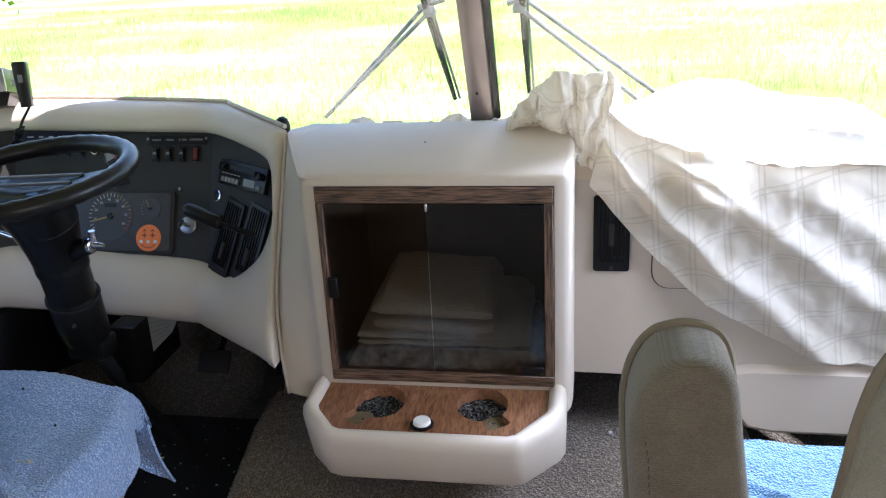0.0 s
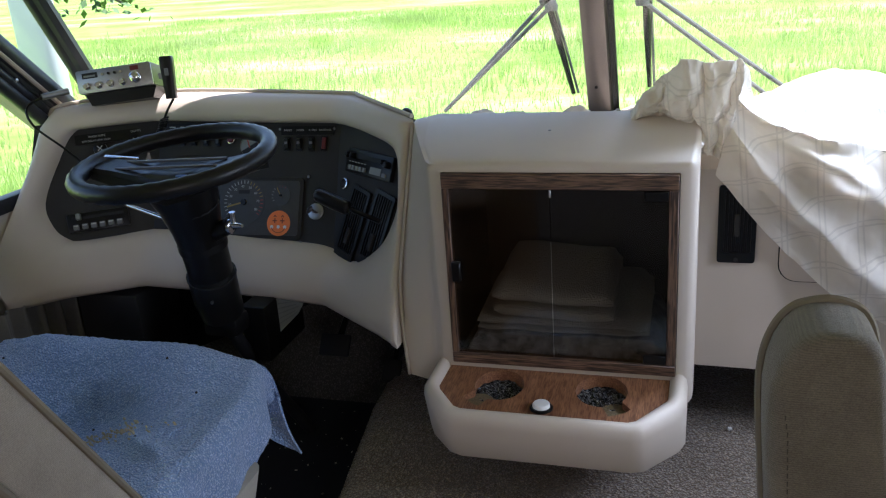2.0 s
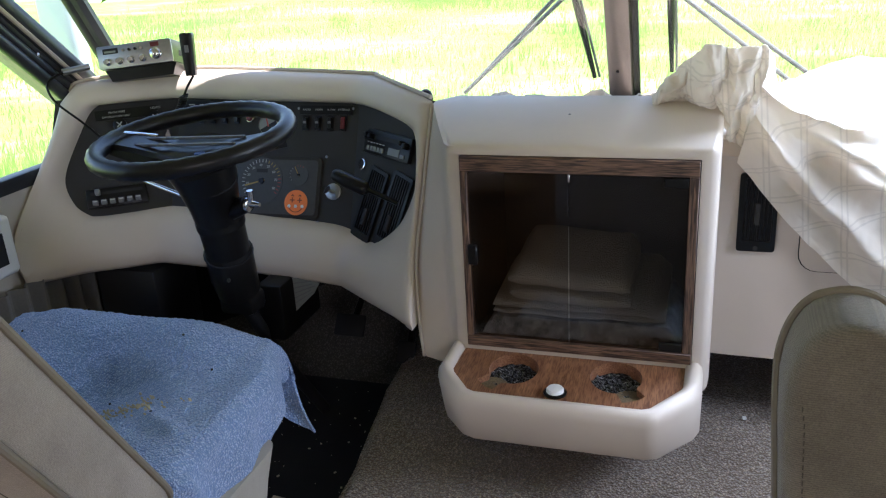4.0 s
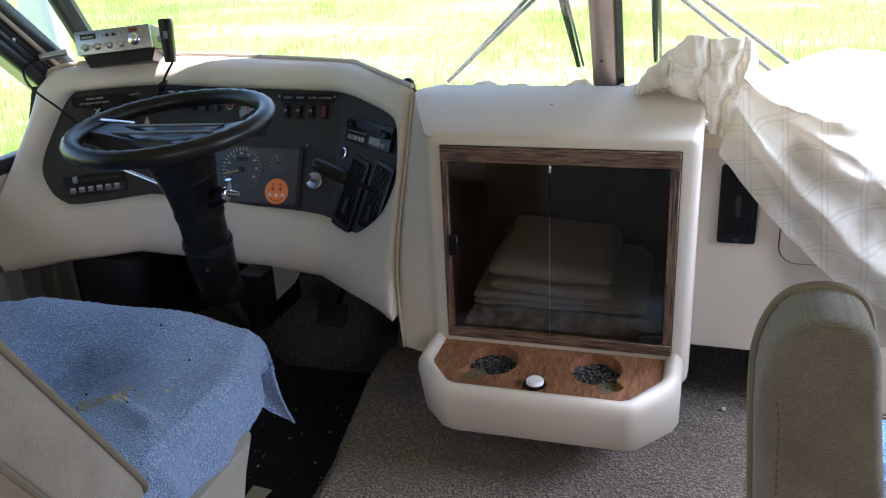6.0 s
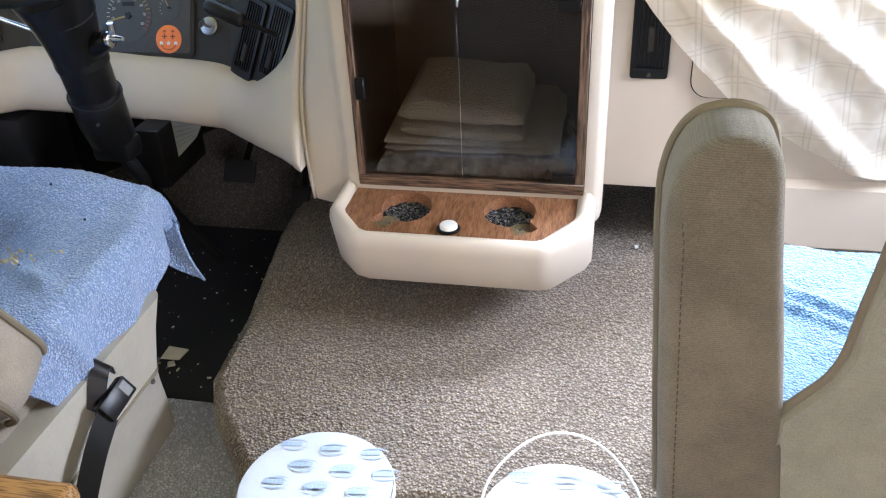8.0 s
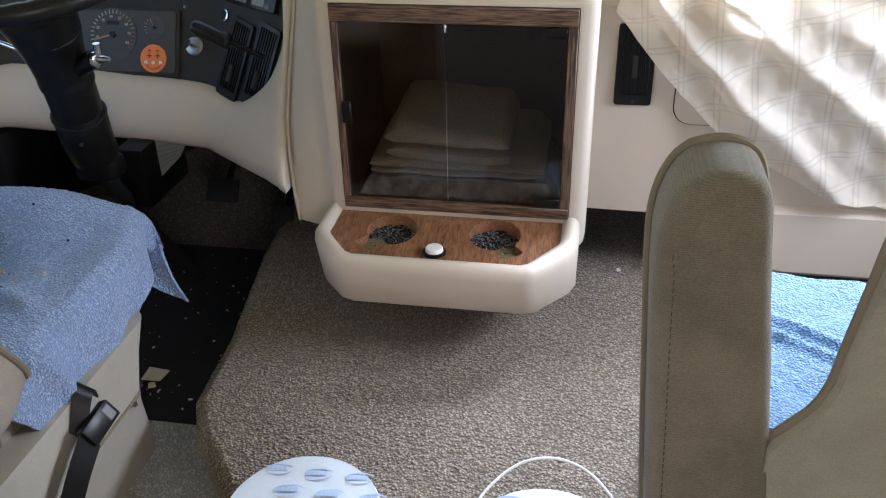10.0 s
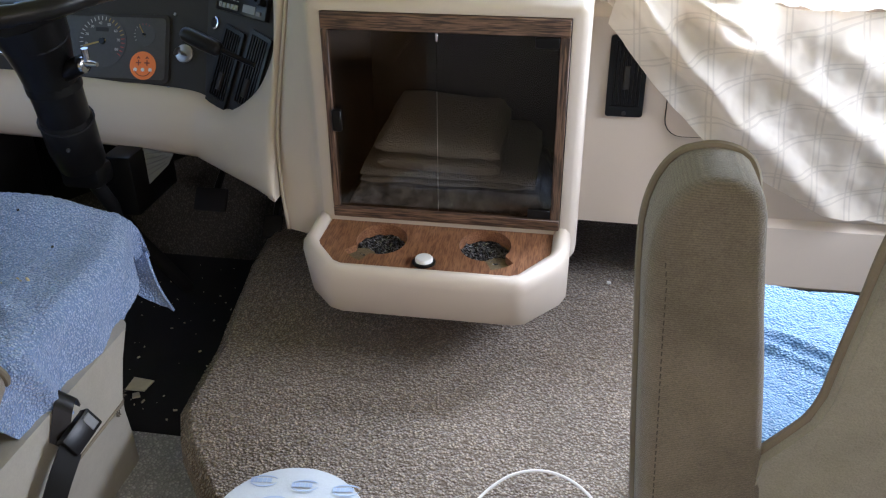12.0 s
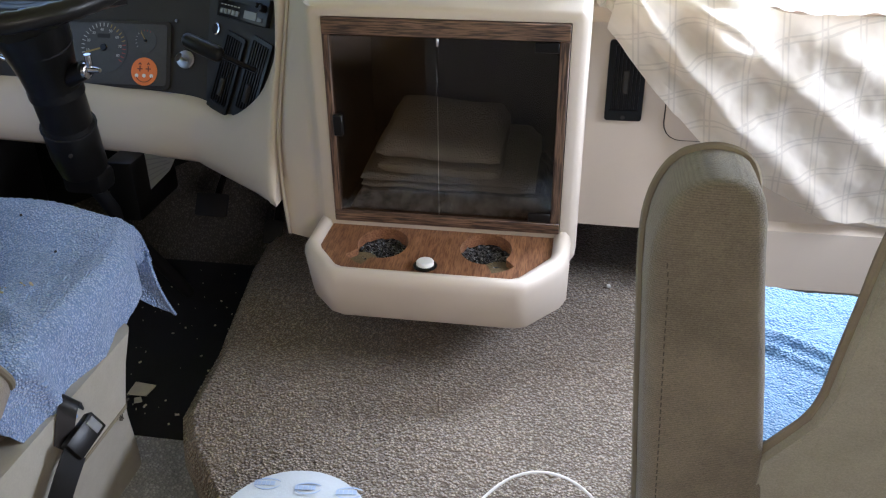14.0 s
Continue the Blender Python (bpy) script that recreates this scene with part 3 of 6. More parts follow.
part("knee_panel", skin([[(x, face_y - 0.001, z1_), (x, face_y - 0.020, z1_ - 0.012), (x, face_y - 0.024, b + 0.01), (x, face_y - 0.015, b), (x, face_y + 0.01, b)] for x, z1_, b in ((0.285, 0.200, 0.110), (0.32, 0.205, 0.062), (0.37, 0.205, 0.052), (RIGHT, 0.205, 0.05))]), VINYL, pd, "beige lower knee panel")
hatch = rounded(0.20, 0.15, 0.035, 5)
part("hatch", slab(hatch, 0.006, facing((0.215, face_y - 0.002, 0.448), (1, 0, 0), (0, 0, 1)), 0.002), VINYL, pd, "beige hatch lid with a dark gap round it")
part("gap", slab(rounded(0.2045, 0.1545, 0.0365, 5), 0.0022, facing((0.215, face_y - 0.001, 0.448), (1, 0, 0), (0, 0, 1))), DEEP, pd, "dark joint")


def vent_grille(m, w, h, parent, bars=6, name="vent"):
    """A moulded vent in its own plane: rim, deep box, upright slats, a slider and a screw."""
    v = part(name, plate(rounded(w, h, 0.006), [rounded(w - 0.018, h - 0.03, 0.003, 2, 0, 0.006)], 0.006, 0.0, m), BLACK, parent, "black moulded air vent")
    part("recess", slab(rounded(w - 0.012, h - 0.02, 0.003, 2), 0.001, m @ Matrix.Translation((0, 0, 0.0005))), DEEP, v)
    for k in range(bars):
        x = (k - (bars - 1) / 2) * (w - 0.022) / bars
        part("slat", box((x - 0.0018, -h / 2 + 0.022, 0.001), (x + 0.0018, h / 2 - 0.01, 0.0055), 0.0006, 1, m=m), BLACK, v)
    return v


vm = facing((0.033, face_y - 0.003, 0.489), (1, 0, 0), (0, 0, 1))
pv = thing("air_vent", (0.033, 1.557, 0.41), "black plastic louvred air vent in the passenger's dash", "air vent")
v = vent_grille(vm, 0.072, 0.160, pv, 7, "grille")
part("slider", box((-0.006, -0.025, 0.004), (0.006, 0.022, 0.010), 0.002, 1, m=vm), BLACK_PANEL, pv, "dark grey slider")
part("screw", spin([(0.005, 0), (0.004, 0.002)], 10, vm @ Matrix.Translation((0, -0.073, 0.005))), BLACK_PANEL, pv)

# ---- the console cabinet ----
cab = thing("console_cabinet", (-0.30, 1.42, 0.10), "beige vinyl console cabinet with smoked glass doors and cup tray", "cabinet")
FY = 1.378  # front face


def console_body():
    """Shell: a rounded upright box, narrower in front, with the door opening through its face."""
    def ring(y, xl, xr, zb, zt, r, n=5):
        return [(cx, y, cz) for cx, cz in rounded(xr - xl, zt - zb, r, n, (xl + xr) / 2, (zb + zt) / 2)]
    rings = [ring(1.66, -0.612, -0.040, 0.13, 0.698, 0.014), ring(1.56, -0.606, -0.040, 0.135, 0.698, 0.012), ring(1.47, -0.584, -0.040, 0.15, 0.678, 0.012),
             ring(1.41, -0.556, -0.042, 0.165, 0.664, 0.015), ring(1.390, -0.548, -0.045, 0.172, 0.659, 0.014), ring(1.382, -0.543, -0.050, 0.178, 0.655, 0.013), ring(FY, -0.536, -0.058, 0.185, 0.648, 0.011),
             ring(FY, -0.5175, -0.0735, 0.2365, 0.6395, 0.002), ring(FY + 0.03, -0.517, -0.074, 0.237, 0.639, 0.002)]
    return skin(rings, True, False)


part("body", console_body(), VINYL_PAD, cab, "beige padded vinyl shell", 50)
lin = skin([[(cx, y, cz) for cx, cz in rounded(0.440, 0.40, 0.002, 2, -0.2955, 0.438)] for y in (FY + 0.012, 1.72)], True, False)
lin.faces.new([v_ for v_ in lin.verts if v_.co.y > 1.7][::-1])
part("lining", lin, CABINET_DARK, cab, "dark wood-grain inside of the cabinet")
x0, x1, zb, zt = -0.516, -0.075, 0.238, 0.638
fy0, fy1 = FY - 0.006, FY + 0.014
rail_t = part("top_rail", box((x0, fy0, zt - 0.030), (x1, fy1, zt), 0.0015, 1), OAK_FRAME_H, cab, "dark oak door frame rail")
part("bottom_rail", box((x0, fy0, zb), (x1, fy1, zb + 0.022), 0.0015, 1), OAK_FRAME_H, cab, "dark oak door frame rail")
part("left_stile", box((x0, fy0 + 0.0005, zb + 0.022), (x0 + 0.013, fy1, zt - 0.030), 0.0015, 1), OAK_FRAME_V, cab, "dark oak door frame stile")
part("right_stile", box((x1 - 0.017, fy0 + 0.0005, zb + 0.022), (x1, fy1, zt - 0.030), 0.0015, 1), OAK_FRAME_V, cab, "dark oak door frame stile")
for xa, xb in ((x0 + 0.013, -0.3085), (-0.307, x1 - 0.017)):
    door = part("glass_door", box((xa, FY - 0.001, zb + 0.023), (xb, FY + 0.003, zt - 0.031), 0.0008, 1), SMOKED, cab, "smoked glass door")
    door.visible_shadow = False
part("door_catch", box((-0.309, FY - 0.005, 0.592), (-0.304, FY + 0.003, 0.608), 0.001, 1), CHROME, cab, "small chrome catch")
part("latch", box((-0.505, FY - 0.012, 0.418), (-0.487, FY - 0.002, 0.460), 0.002, 1), BLACK, cab, "black plastic latch")
for z in (0.262, 0.588):
    part("hinge", box((-0.135, FY - 0.006, z), (-0.093, FY - 0.001, z + 0.018), 0.0015, 1), BLACK, cab, "black glass hinge")
SEAM = [(-0.617, 1.388, 0.195), (-0.629, 1.404, 0.285), (-0.637, 1.436, 0.394), (-0.631, 1.498, 0.548), (-0.624, 1.562, 0.700)]
seam_line = smooth_path(SEAM, 6)
part("seam_piping", tube([p + Vector((-0.001, -0.004, 0)) for p in seam_line], 0.0038, 8), PIPING, cab, "beige piping seam")


def flank():
    """The cabinet's slanting left side: from its front corner back to the seam."""
    rings = []
    for n, p in enumerate(seam_line):
        f = n / (len(seam_line) - 1)
        zf = 0.182 + (0.655 - 0.182) * f
        a = Vector((-0.540, FY + 0.003, zf))
        b = Vector((-0.556, FY + 0.012 + 0.016 * f, zf + 0.004 * f))
        ring = [a, a.lerp(b, 0.5) + Vector((-0.002, -0.001, 0)), b]
        ring += [b.lerp(p, k / 5) + Vector((0, -0.004 * math.sin(math.pi * k / 5), 0)) for k in range(1, 6)]
        ring += [p + Vector((-0.004, 0.03, 0)), p + Vector((0.03, 0.09, 0))]
        rings.append([tuple(q) for q in ring])
    rings.append([(x + 0.010, y, z + 0.0005) for x, y, z in rings[-1]])
    rings.append([(x + 0.06, y, z - 0.004) for x, y, z in rings[-2]])
    return skin(rings, False)


part("side_return", flank(), VINYL_PAD, cab, "beige vinyl side return", 60)
part("side_foot", skin([[(-0.617, 1.388, 0.196), (-0.540, FY + 0.003, 0.183), (-0.520, 1.40, 0.19), (-0.56, 1.50, 0.20)], [(-0.615, 1.392, 0.190), (-0.545, FY + 0.008, 0.178), (-0.520, 1.41, 0.180), (-0.56, 1.50, 0.19)]]), VINYL_PAD, cab)
part("screw", spin([(0.003, 0), (0.002, 0.0015)], 8, Matrix.Translation((-0.325, 1.50, 0.692))), GREY_PLASTIC, cab)

# cup tray on the cabinet's front
TOP, DECK = 0.222, 0.208
rim_out = [(-0.548, 1.440), (-0.556, 1.292), (-0.541, 1.262), (-0.492, 1.206), (-0.470, 1.198), (-0.146, 1.198), (-0.122, 1.206), (-0.062, 1.282), (-0.052, 1.312), (-0.052, 1.440)]
rim_in = [(-0.522, 1.440), (-0.527, 1.302), (-0.520, 1.286), (-0.476, 1.232), (-0.462, 1.226), (-0.153, 1.226), (-0.140, 1.232), (-0.090, 1.296), (-0.085, 1.312), (-0.083, 1.440)]


def off(loop, k):
    """The outline at a share k between the rim's outer and inner lines."""
    return [(a[0] + (b[0] - a[0]) * k, a[1] + (b[1] - a[1]) * k) for a, b in zip(rim_out, rim_in)]


tray = part("tray_rim", skin([[(x, y + 0.045 * (y < 1.4), 0.106) for x, y in off(0, 0.30)], [(x, y + 0.034 * (y < 1.4), 0.107) for x, y in off(0, 0.10)],
                              [(x, y + 0.026 * (y < 1.4), 0.116) for x, y in off(0, 0.0)], [(x, y, 0.195) for x, y in off(0, -0.04)], [(x, y, 0.212) for x, y in off(0, 0.04)], [(x, y, 0.2215) for x, y in off(0, 0.28)],
                              [(x, y, 0.2225) for x, y in off(0, 0.55)], [(x, y, 0.218) for x, y in off(0, 0.88)], [(x, y, DECK) for x, y in off(0, 1.0)], [(x, y, DECK - 0.004) for x, y in off(0, 1.05)]], closed=False), VINYL_PAD, cab, "beige padded tray rim", 50)
part("tray_base", plate([(x, y + 0.045 * (y < 1.4)) for x, y in off(0, 0.32)], [], 0.112, 0.108), VINYL_PAD, cab)


def cup_hole(cx, cy, notch):
    """A round hole with a notch for a mug's handle."""
    pts = []
    for k in range(72):
        a = 2 * math.pi * k / 72
        d = abs((a - notch + math.pi) % (2 * math.pi) - math.pi)
        r = 0.049
        if d < 0.42:
            r = 0.049 + 0.028 * ease(0.42, 0.30, d)
        pts.append((cx + r * math.cos(a), cy + r * 1.02 * math.sin(a)))
    return pts


CUPS = [(-0.408, 1.322, radians(232)), (-0.209, 1.326, radians(-58))]
deck_outline = [(x, y) for x, y in off(0, 1.0)]
deck_outline[0], deck_outline[-1] = (-0.522, 1.380), (-0.083, 1.380)
holes = [cup_hole(*c) for c in CUPS]


def tilt_tray(ob):
    """The tray's top rises a little towards the doors."""
    for v_ in ob.data.vertices:
        v_.co.z += 0.11 * max(0.0, v_.co.y - 1.20) * ease(0.12, 0.20, v_.co.z)
    return ob


tilt_tray(part("tray_deck", plate(deck_outline, holes, DECK, DECK - 0.012), OAK_TRAY, cab, "varnished oak tray deck with two cup holes", 30))
tilt_tray(tray)
for (cx, cy, a), loop in zip(CUPS, holes):
    well = part("cup_well", skin([[(x, y, DECK - 0.012) for x, y in loop], [(cx + (x - cx) * 0.96, cy + (y - cy) * 0.96, DECK - 0.060) for x, y in loop]], True, False), OAK_TRAY, cab, "oak-walled cup well")
    tilt_tray(well)
    bm = sheet(lambda u, v_: (cx + 0.0485 * u * math.cos(6.2832 * v_), cy + 0.0485 * u * math.sin(6.2832 * v_), DECK - 0.006 + 0.007 * fbm(u * math.cos(6.2832 * v_) * 9, u * math.sin(6.2832 * v_) * 9, cx)), 16, 40)
    part("well_floor", bm, FOAM, cab, "dark granules in the cup well")
    nx, ny = cx + 0.056 * math.cos(a), cy + 0.056 * math.sin(a)
    part("notch_floor", slab(disc(0.030, 20), 0.003, Matrix.Translation((nx, ny + 0.004, DECK - 0.007))), MESH, cab, "tan mesh in the handle notch")
bt = part("button_socket", spin([(0.022, 0), (0.022, 0.003), (0.019, 0.005), (0.016, 0.004)], 28, Matrix.Translation((-0.314, 1.258, DECK + 0.006))), BLACK, cab, "black button socket")
part("button", spin([(0.0165, 0.0), (0.0165, 0.010), (0.0145, 0.0125), (0.008, 0.0135)], 28, Matrix.Translation((-0.314, 1.258, DECK + 0.005))), WHITE, bt, "white round push button")

# folded towels and a dark patterned cloth in the cabinet
cloth = thing("folded_blanket", (-0.30, 1.53, 0.238), "dark patterned blanket folded flat in the cabinet", "blanket")
part("fold", sheet(lambda u, v_: (-0.50 + 0.41 * u, 1.395 + 0.27 * v_, 0.240 + 0.048 * min(1, 14 * u, 14 * (1 - u), 10 * v_) + 0.006 * fbm(u * 9, v_ * 7)), 60, 40), PLAID_DARK, cloth)


def folded_towel(x0_, x1_, y0_, y1_, z, h, label, skew=0.0, seed=0.0):
    """A folded towel: two or three soft layers with round folds in front."""
    tw = thing("folded_towel", ((x0_ + x1_) / 2, (y0_ + y1_) / 2, z), label, "towel", "folded towels in the cabinet")
    for k in range(2):
        rings = []
        za, hh = z + h * k / 2, h / 2
        for i in range(33):
            u = i / 32
            x = x0_ + (x1_ - x0_) * u
            e = 1 - 0.5 * (1 - ease(0, 0.08, min(u, 1 - u)))
            ring = []
            for a in range(20):
                t_ = 2 * math.pi * a / 20
                c, s = math.cos(t_), math.sin(t_)
                c, s = math.copysign(abs(c) ** 0.45, c), math.copysign(abs(s) ** 0.7, s)
                y = (y0_ + y1_) / 2 + c * (y1_ - y0_) / 2 * (0.97 + 0.03 * e) + skew * (u - 0.5)
                ring.append((x + 0.006 * fbm(y * 10, za * 40, seed), y + 0.004 * fbm(x * 14, za * 30, seed), za + hh / 2 + s * hh / 2 * e + 0.18 * max(0.0, y - y0_) * k * (s > 0) * e + 0.004 * fbm(x * 12, y * 12, seed + k)))
            rings.append(ring)
        part("layer", skin(rings), TOWEL_CREAM, tw)
    return tw


folded_towel(-0.476, -0.128, 1.428, 1.66, 0.287, 0.027, "cream terry towel folded flat at the bottom of the pile", 0.0, 1.0)
folded_towel(-0.442, -0.194, 1.425, 1.64, 0.314, 0.066, "cream terry towel folded thick on top of the pile", -0.02, 4.0)


# ---- the driver's dash ----
def dash_y(x, z):
    """The instrument face: a middle plane that leans back, and two wings turned to the driver."""
    return 1.62 + 0.45 * (z - 0.42) - 0.68 * max(0.0, x + 0.87) - 0.7 * max(0.0, -1.37 - x)


def dash_at(x, z, out=0.0):
    """A pose on the instrument face at (x, z), raised by out."""
    slope = -0.68 if x > -0.87 else (0.7 if x < -1.37 else 0.0)
    right = Vector((1, slope, 0)).normalized()
    up = Vector((0, 0.45, 1))
    m = facing((x, dash_y(x, z), z), right, up)
    return m @ Matrix.Translation((0, 0, out))


POD_OUT = [(-1.576, 0.736), (-1.597, 0.705), (-1.612, 0.569), (-1.615, 0.423), (-1.612, 0.359), (-1.600, 0.300), (-1.539, 0.297), (-1.440, 0.294), (-1.351, 0.294), (-1.179, 0.289), (-0.963, 0.278), (-0.853, 0.270),
           (-0.740, 0.266), (-0.634, 0.262), (-0.642, 0.372), (-0.638, 0.525), (-0.630, 0.703), (-0.809, 0.727), (-0.850, 0.730), (-1.065, 0.737), (-1.314, 0.744), (-1.462, 0.742)]
POD_IN = [(-1.544, 0.672), (-1.567, 0.613), (-1.587, 0.519), (-1.566, 0.457), (-1.537, 0.427), (-1.515, 0.419), (-1.448, 0.418), (-1.381, 0.420), (-1.204, 0.417), (-1.045, 0.406), (-0.908, 0.396), (-0.840, 0.380),
          (-0.777, 0.384), (-0.700, 0.445), (-0.662, 0.526), (-0.659, 0.582), (-0.680, 0.636), (-0.755, 0.656), (-0.853, 0.666), (-1.069, 0.671), (-1.345, 0.678), (-1.501, 0.681)]


def resample(loop, n, soft=False):
    """n points round a closed outline, from its first corner on, in step with its corners; soft: rounded through them."""
    out = []
    if soft:
        k = len(loop)
        for i in range(k):
            a, b, c, d = (Vector(loop[(i + j) % k]) for j in (-1, 0, 1, 2))
            for q in range(n):
                t = q / n
                out.append(0.5 * ((2 * b) + (c - a) * t + (2 * a - 5 * b + 4 * c - d) * t * t + (3 * b - a - 3 * c + d) * t ** 3))
        return out
    for i in range(len(loop)):
        a, b = Vector(loop[i]), Vector(loop[(i + 1) % len(loop)])
        out += [a + (b - a) * k / n for k in range(n)]
    return out


def pod_bulge(x, z):
    """The lower left end comes forward to the driver's wall."""
    return 0.095 * math.exp(-((z - 0.41) / 0.13) ** 2) * ease(-1.50, -1.612, x)


def pod_shell():
    """Padded surround: from its outer edge over a soft shoulder down into the instrument opening."""
    o, i_ = resample(POD_OUT, 6), resample(POD_IN, 6, True)
    rings = []
    for n, (k, lift) in enumerate(((-0.0, 0.16), (0.0, 0.02), (0.02, -0.006), (0.10, -0.020), (0.3, -0.030), (0.55, -0.034), (0.80, -0.030), (0.93, -0.020), (1.0, -0.006), (1.01, 0.020))):
        ring = []
        for a, b in zip(o, i_):
            p = a + (b - a) * k
            w = ease(-0.70, -0.642, a.x) * (1 - k)
            y = dash_y(p.x, p.y) + lift * (1 - w) + w * min(lift, -0.012 if n else 0.04) - 0.012 * ease(0.45, 0.30, p.y) - pod_bulge(p.x, p.y) * max(0.0, 1 - k)
            ring.append((p.x, y, p.y - (0.075 * ease(0.60, 0.70, p.y) if n == 0 else 0.0)))
        rings.append(ring)
    return skin(rings, True, False)


dash = thing("driver_dashboard", (-1.1, 1.6, 0.17), "beige padded wraparound dashboard with a black instrument panel", "dashboard")
part("surround", pod_shell(), VINYL_PAD, dash, "beige padded vinyl surround", 60)
top_edge = [(x, dash_y(x, z) + 0.014 - pod_bulge(x, z) - 0.02 * ease(-0.75, -0.64, x), z + 0.003) for x, z in ((-1.605, 0.60), (-1.597, 0.705), (-1.576, 0.736), (-1.462, 0.742), (-1.314, 0.744), (-1.065, 0.737), (-0.850, 0.730), (-0.809, 0.727), (-0.636, 0.706))]
part("edge_piping", tube(smooth_path(top_edge, 5), 0.005, 8), PIPING, dash, "taupe piping along the dash's edge")
part("end_piping", tube(smooth_path([(-1.608, dash_y(-1.608, z) - pod_bulge(-1.608, z) + 0.0, z) for z in (0.60, 0.50, 0.42, 0.36, 0.30)], 5), 0.005, 8), PIPING, dash, "taupe piping")
cols = [-1.62, -1.37, -0.87, -0.62]
panel = skin([[(x, dash_y(x, z) + 0.008, z) for z in (0.35, 0.45, 0.55, 0.70)] for x in cols], False)
part("panel", panel, BLACK_PANEL, dash, "black grained instrument panel", 10)
# Two hidden black sheets, added to keep leaking sun out of the footwell.
part("back_leak_stop", skin([[(x, dash_y(x, 0.7) + 0.08, 0.63), (x, dash_y(x, 0.55) + 0.15, 0.60), (x, dash_y(x, 0.55) + 0.12, 0.45), (x, dash_y(x, 0.3) + 0.16, 0.30)] for x in (-1.60, -1.37, -0.87, -0.64)], False), BLACK, dash)
part("underside", skin([[(x, dash_y(x, 0.31) + 0.02, 0.31), (x, glass_y(x, 0.5) - 0.03, 0.33), (x, glass_y(x, 0.5) - 0.03, 0.34), (x, dash_y(x, 0.31) + 0.02, 0.32)] for x in (-1.605, -1.37, -0.87, -0.66)]), BLACK, dash, "black sheet added under the dash to stop light leaks")
OUT = -0.005  # the panel lies this far behind the face


def on_dash(name, bmf, x, z, material, label="", raised=0.0, parent=None, turn=0.0):
    return part(name, moved(bmf, dash_at(x, z, OUT + raised) @ pose(0, 0, 0, 0, 0, turn)), material, parent or dash, label)


def marks(n, w, h, gap, rnd):
    """A row of small bars that stand for writing too small to read."""
    out, x = [], 0.0
    for _ in range(n):
        ww = w * rnd.uniform(0.7, 1.3)
        out.append(box((x, -h / 2, 0), (x + ww, h / 2, 0.0006)))
        x += ww + gap
    return moved(join(*out), Matrix.Translation((-x / 2, 0, 0)))


def lettering(text, size, m, material, parent, name="lettering"):
    cu = bpy.data.curves.new(name, "FONT")
    cu.body, cu.size, cu.extrude, cu.align_x, cu.align_y = text, size, 0.0002, "CENTER", "CENTER"
    ob = bpy.data.objects.new(name, cu)
    me = bpy.data.meshes.new_from_object(ob)
    bm_ = bmesh.new()
    bm_.from_mesh(me)
    bpy.data.meshes.remove(me)
    bpy.data.objects.remove(ob)
    return part(name, moved(bm_, m), material, parent)


rnd = random.Random(3)
# instrument cluster: bezel, lens face, dials
part("instrument_bezel", slab(rounded(0.262, 0.150, 0.012, 4), 0.004, dash_at(-1.085, 0.477, OUT), 0.002), BLACK_PANEL, dash, "dark grey instrument cluster bezel")
cl = on_dash("cluster_face", slab(rounded(0.245, 0.134, 0.008, 3), 0.0045, None, 0.001), -1.085, 0.477, GAUGE_FACE, "smoky dark dial face", 0.001)


def dial(x, z, r, a0, a1, n, hand, parent, red_from=0.8):
    base = dash_at(x, z, OUT + 0.0058)
    d = part("dial", slab(disc(r, 32), 0.0008, base), GAUGE_FACE, parent, "dark round dial")
    for k in range(n):
        f = k / (n - 1)
        a = radians(a0 + (a1 - a0) * f)
        m = base @ pose(0, 0, 0, 0, 0, math.degrees(a)) @ Matrix.Translation((r * 0.86, 0, 0.0008))
        part("tick", box((-r * 0.07, -r * 0.014, 0), (r * 0.07, r * 0.014, 0.0006), m=m), RED_MARK if f > red_from else (YELLOW_MARK if f > 0.55 else PAINT_MARK), d)
    m = base @ pose(0, 0, 0, 0, 0, hand)
    part("needle", box((-r * 0.15, -r * 0.03, 0.001), (r * 0.8, r * 0.03, 0.0022), m=m), YELLOW_MARK, d, "yellow needle")
    part("hub", spin([(r * 0.14, 0.0008), (r * 0.12, 0.004)], 14, base), BLACK, d)
    return d


big = dial(-1.113, 0.489, 0.058, 215, -35, 25, 196, dash)
bb = dash_at(-1.113, 0.489, OUT + 0.0058)
for k, txt in enumerate(("10", "20", "30", "40", "50", "60", "70", "80")):
    a = radians(190 - 31 * k)
    lettering(txt, 0.0085, bb @ Matrix.Translation((0.039 * math.cos(a), 0.039 * math.sin(a), 0.001)), PAINT_MARK, big, "numeral")
on_dash("odometer", slab(rounded(0.030, 0.009, 0.001, 1), 0.001), -1.113, 0.512, DEEP, "black counter window", 0.0062)
dial(-1.013, 0.505, 0.026, 215, 60, 9, 120, dash, 0.7)
on_dash("lower_marks", marks(7, 0.008, 0.003, 0.003, rnd), -1.10, 0.425, PAINT_MARK, "", 0.0045)

# orange round sticker with a simple face
stick = thing("round_sticker", (-1.017, 1.63, 0.44), "round orange sticker with a simple smiling face", "sticker")
sm = dash_at(-1.014, 0.443, OUT + 0.0062)
part("disc", slab(disc(0.031, 40), 0.0012, sm), ORANGE, stick)
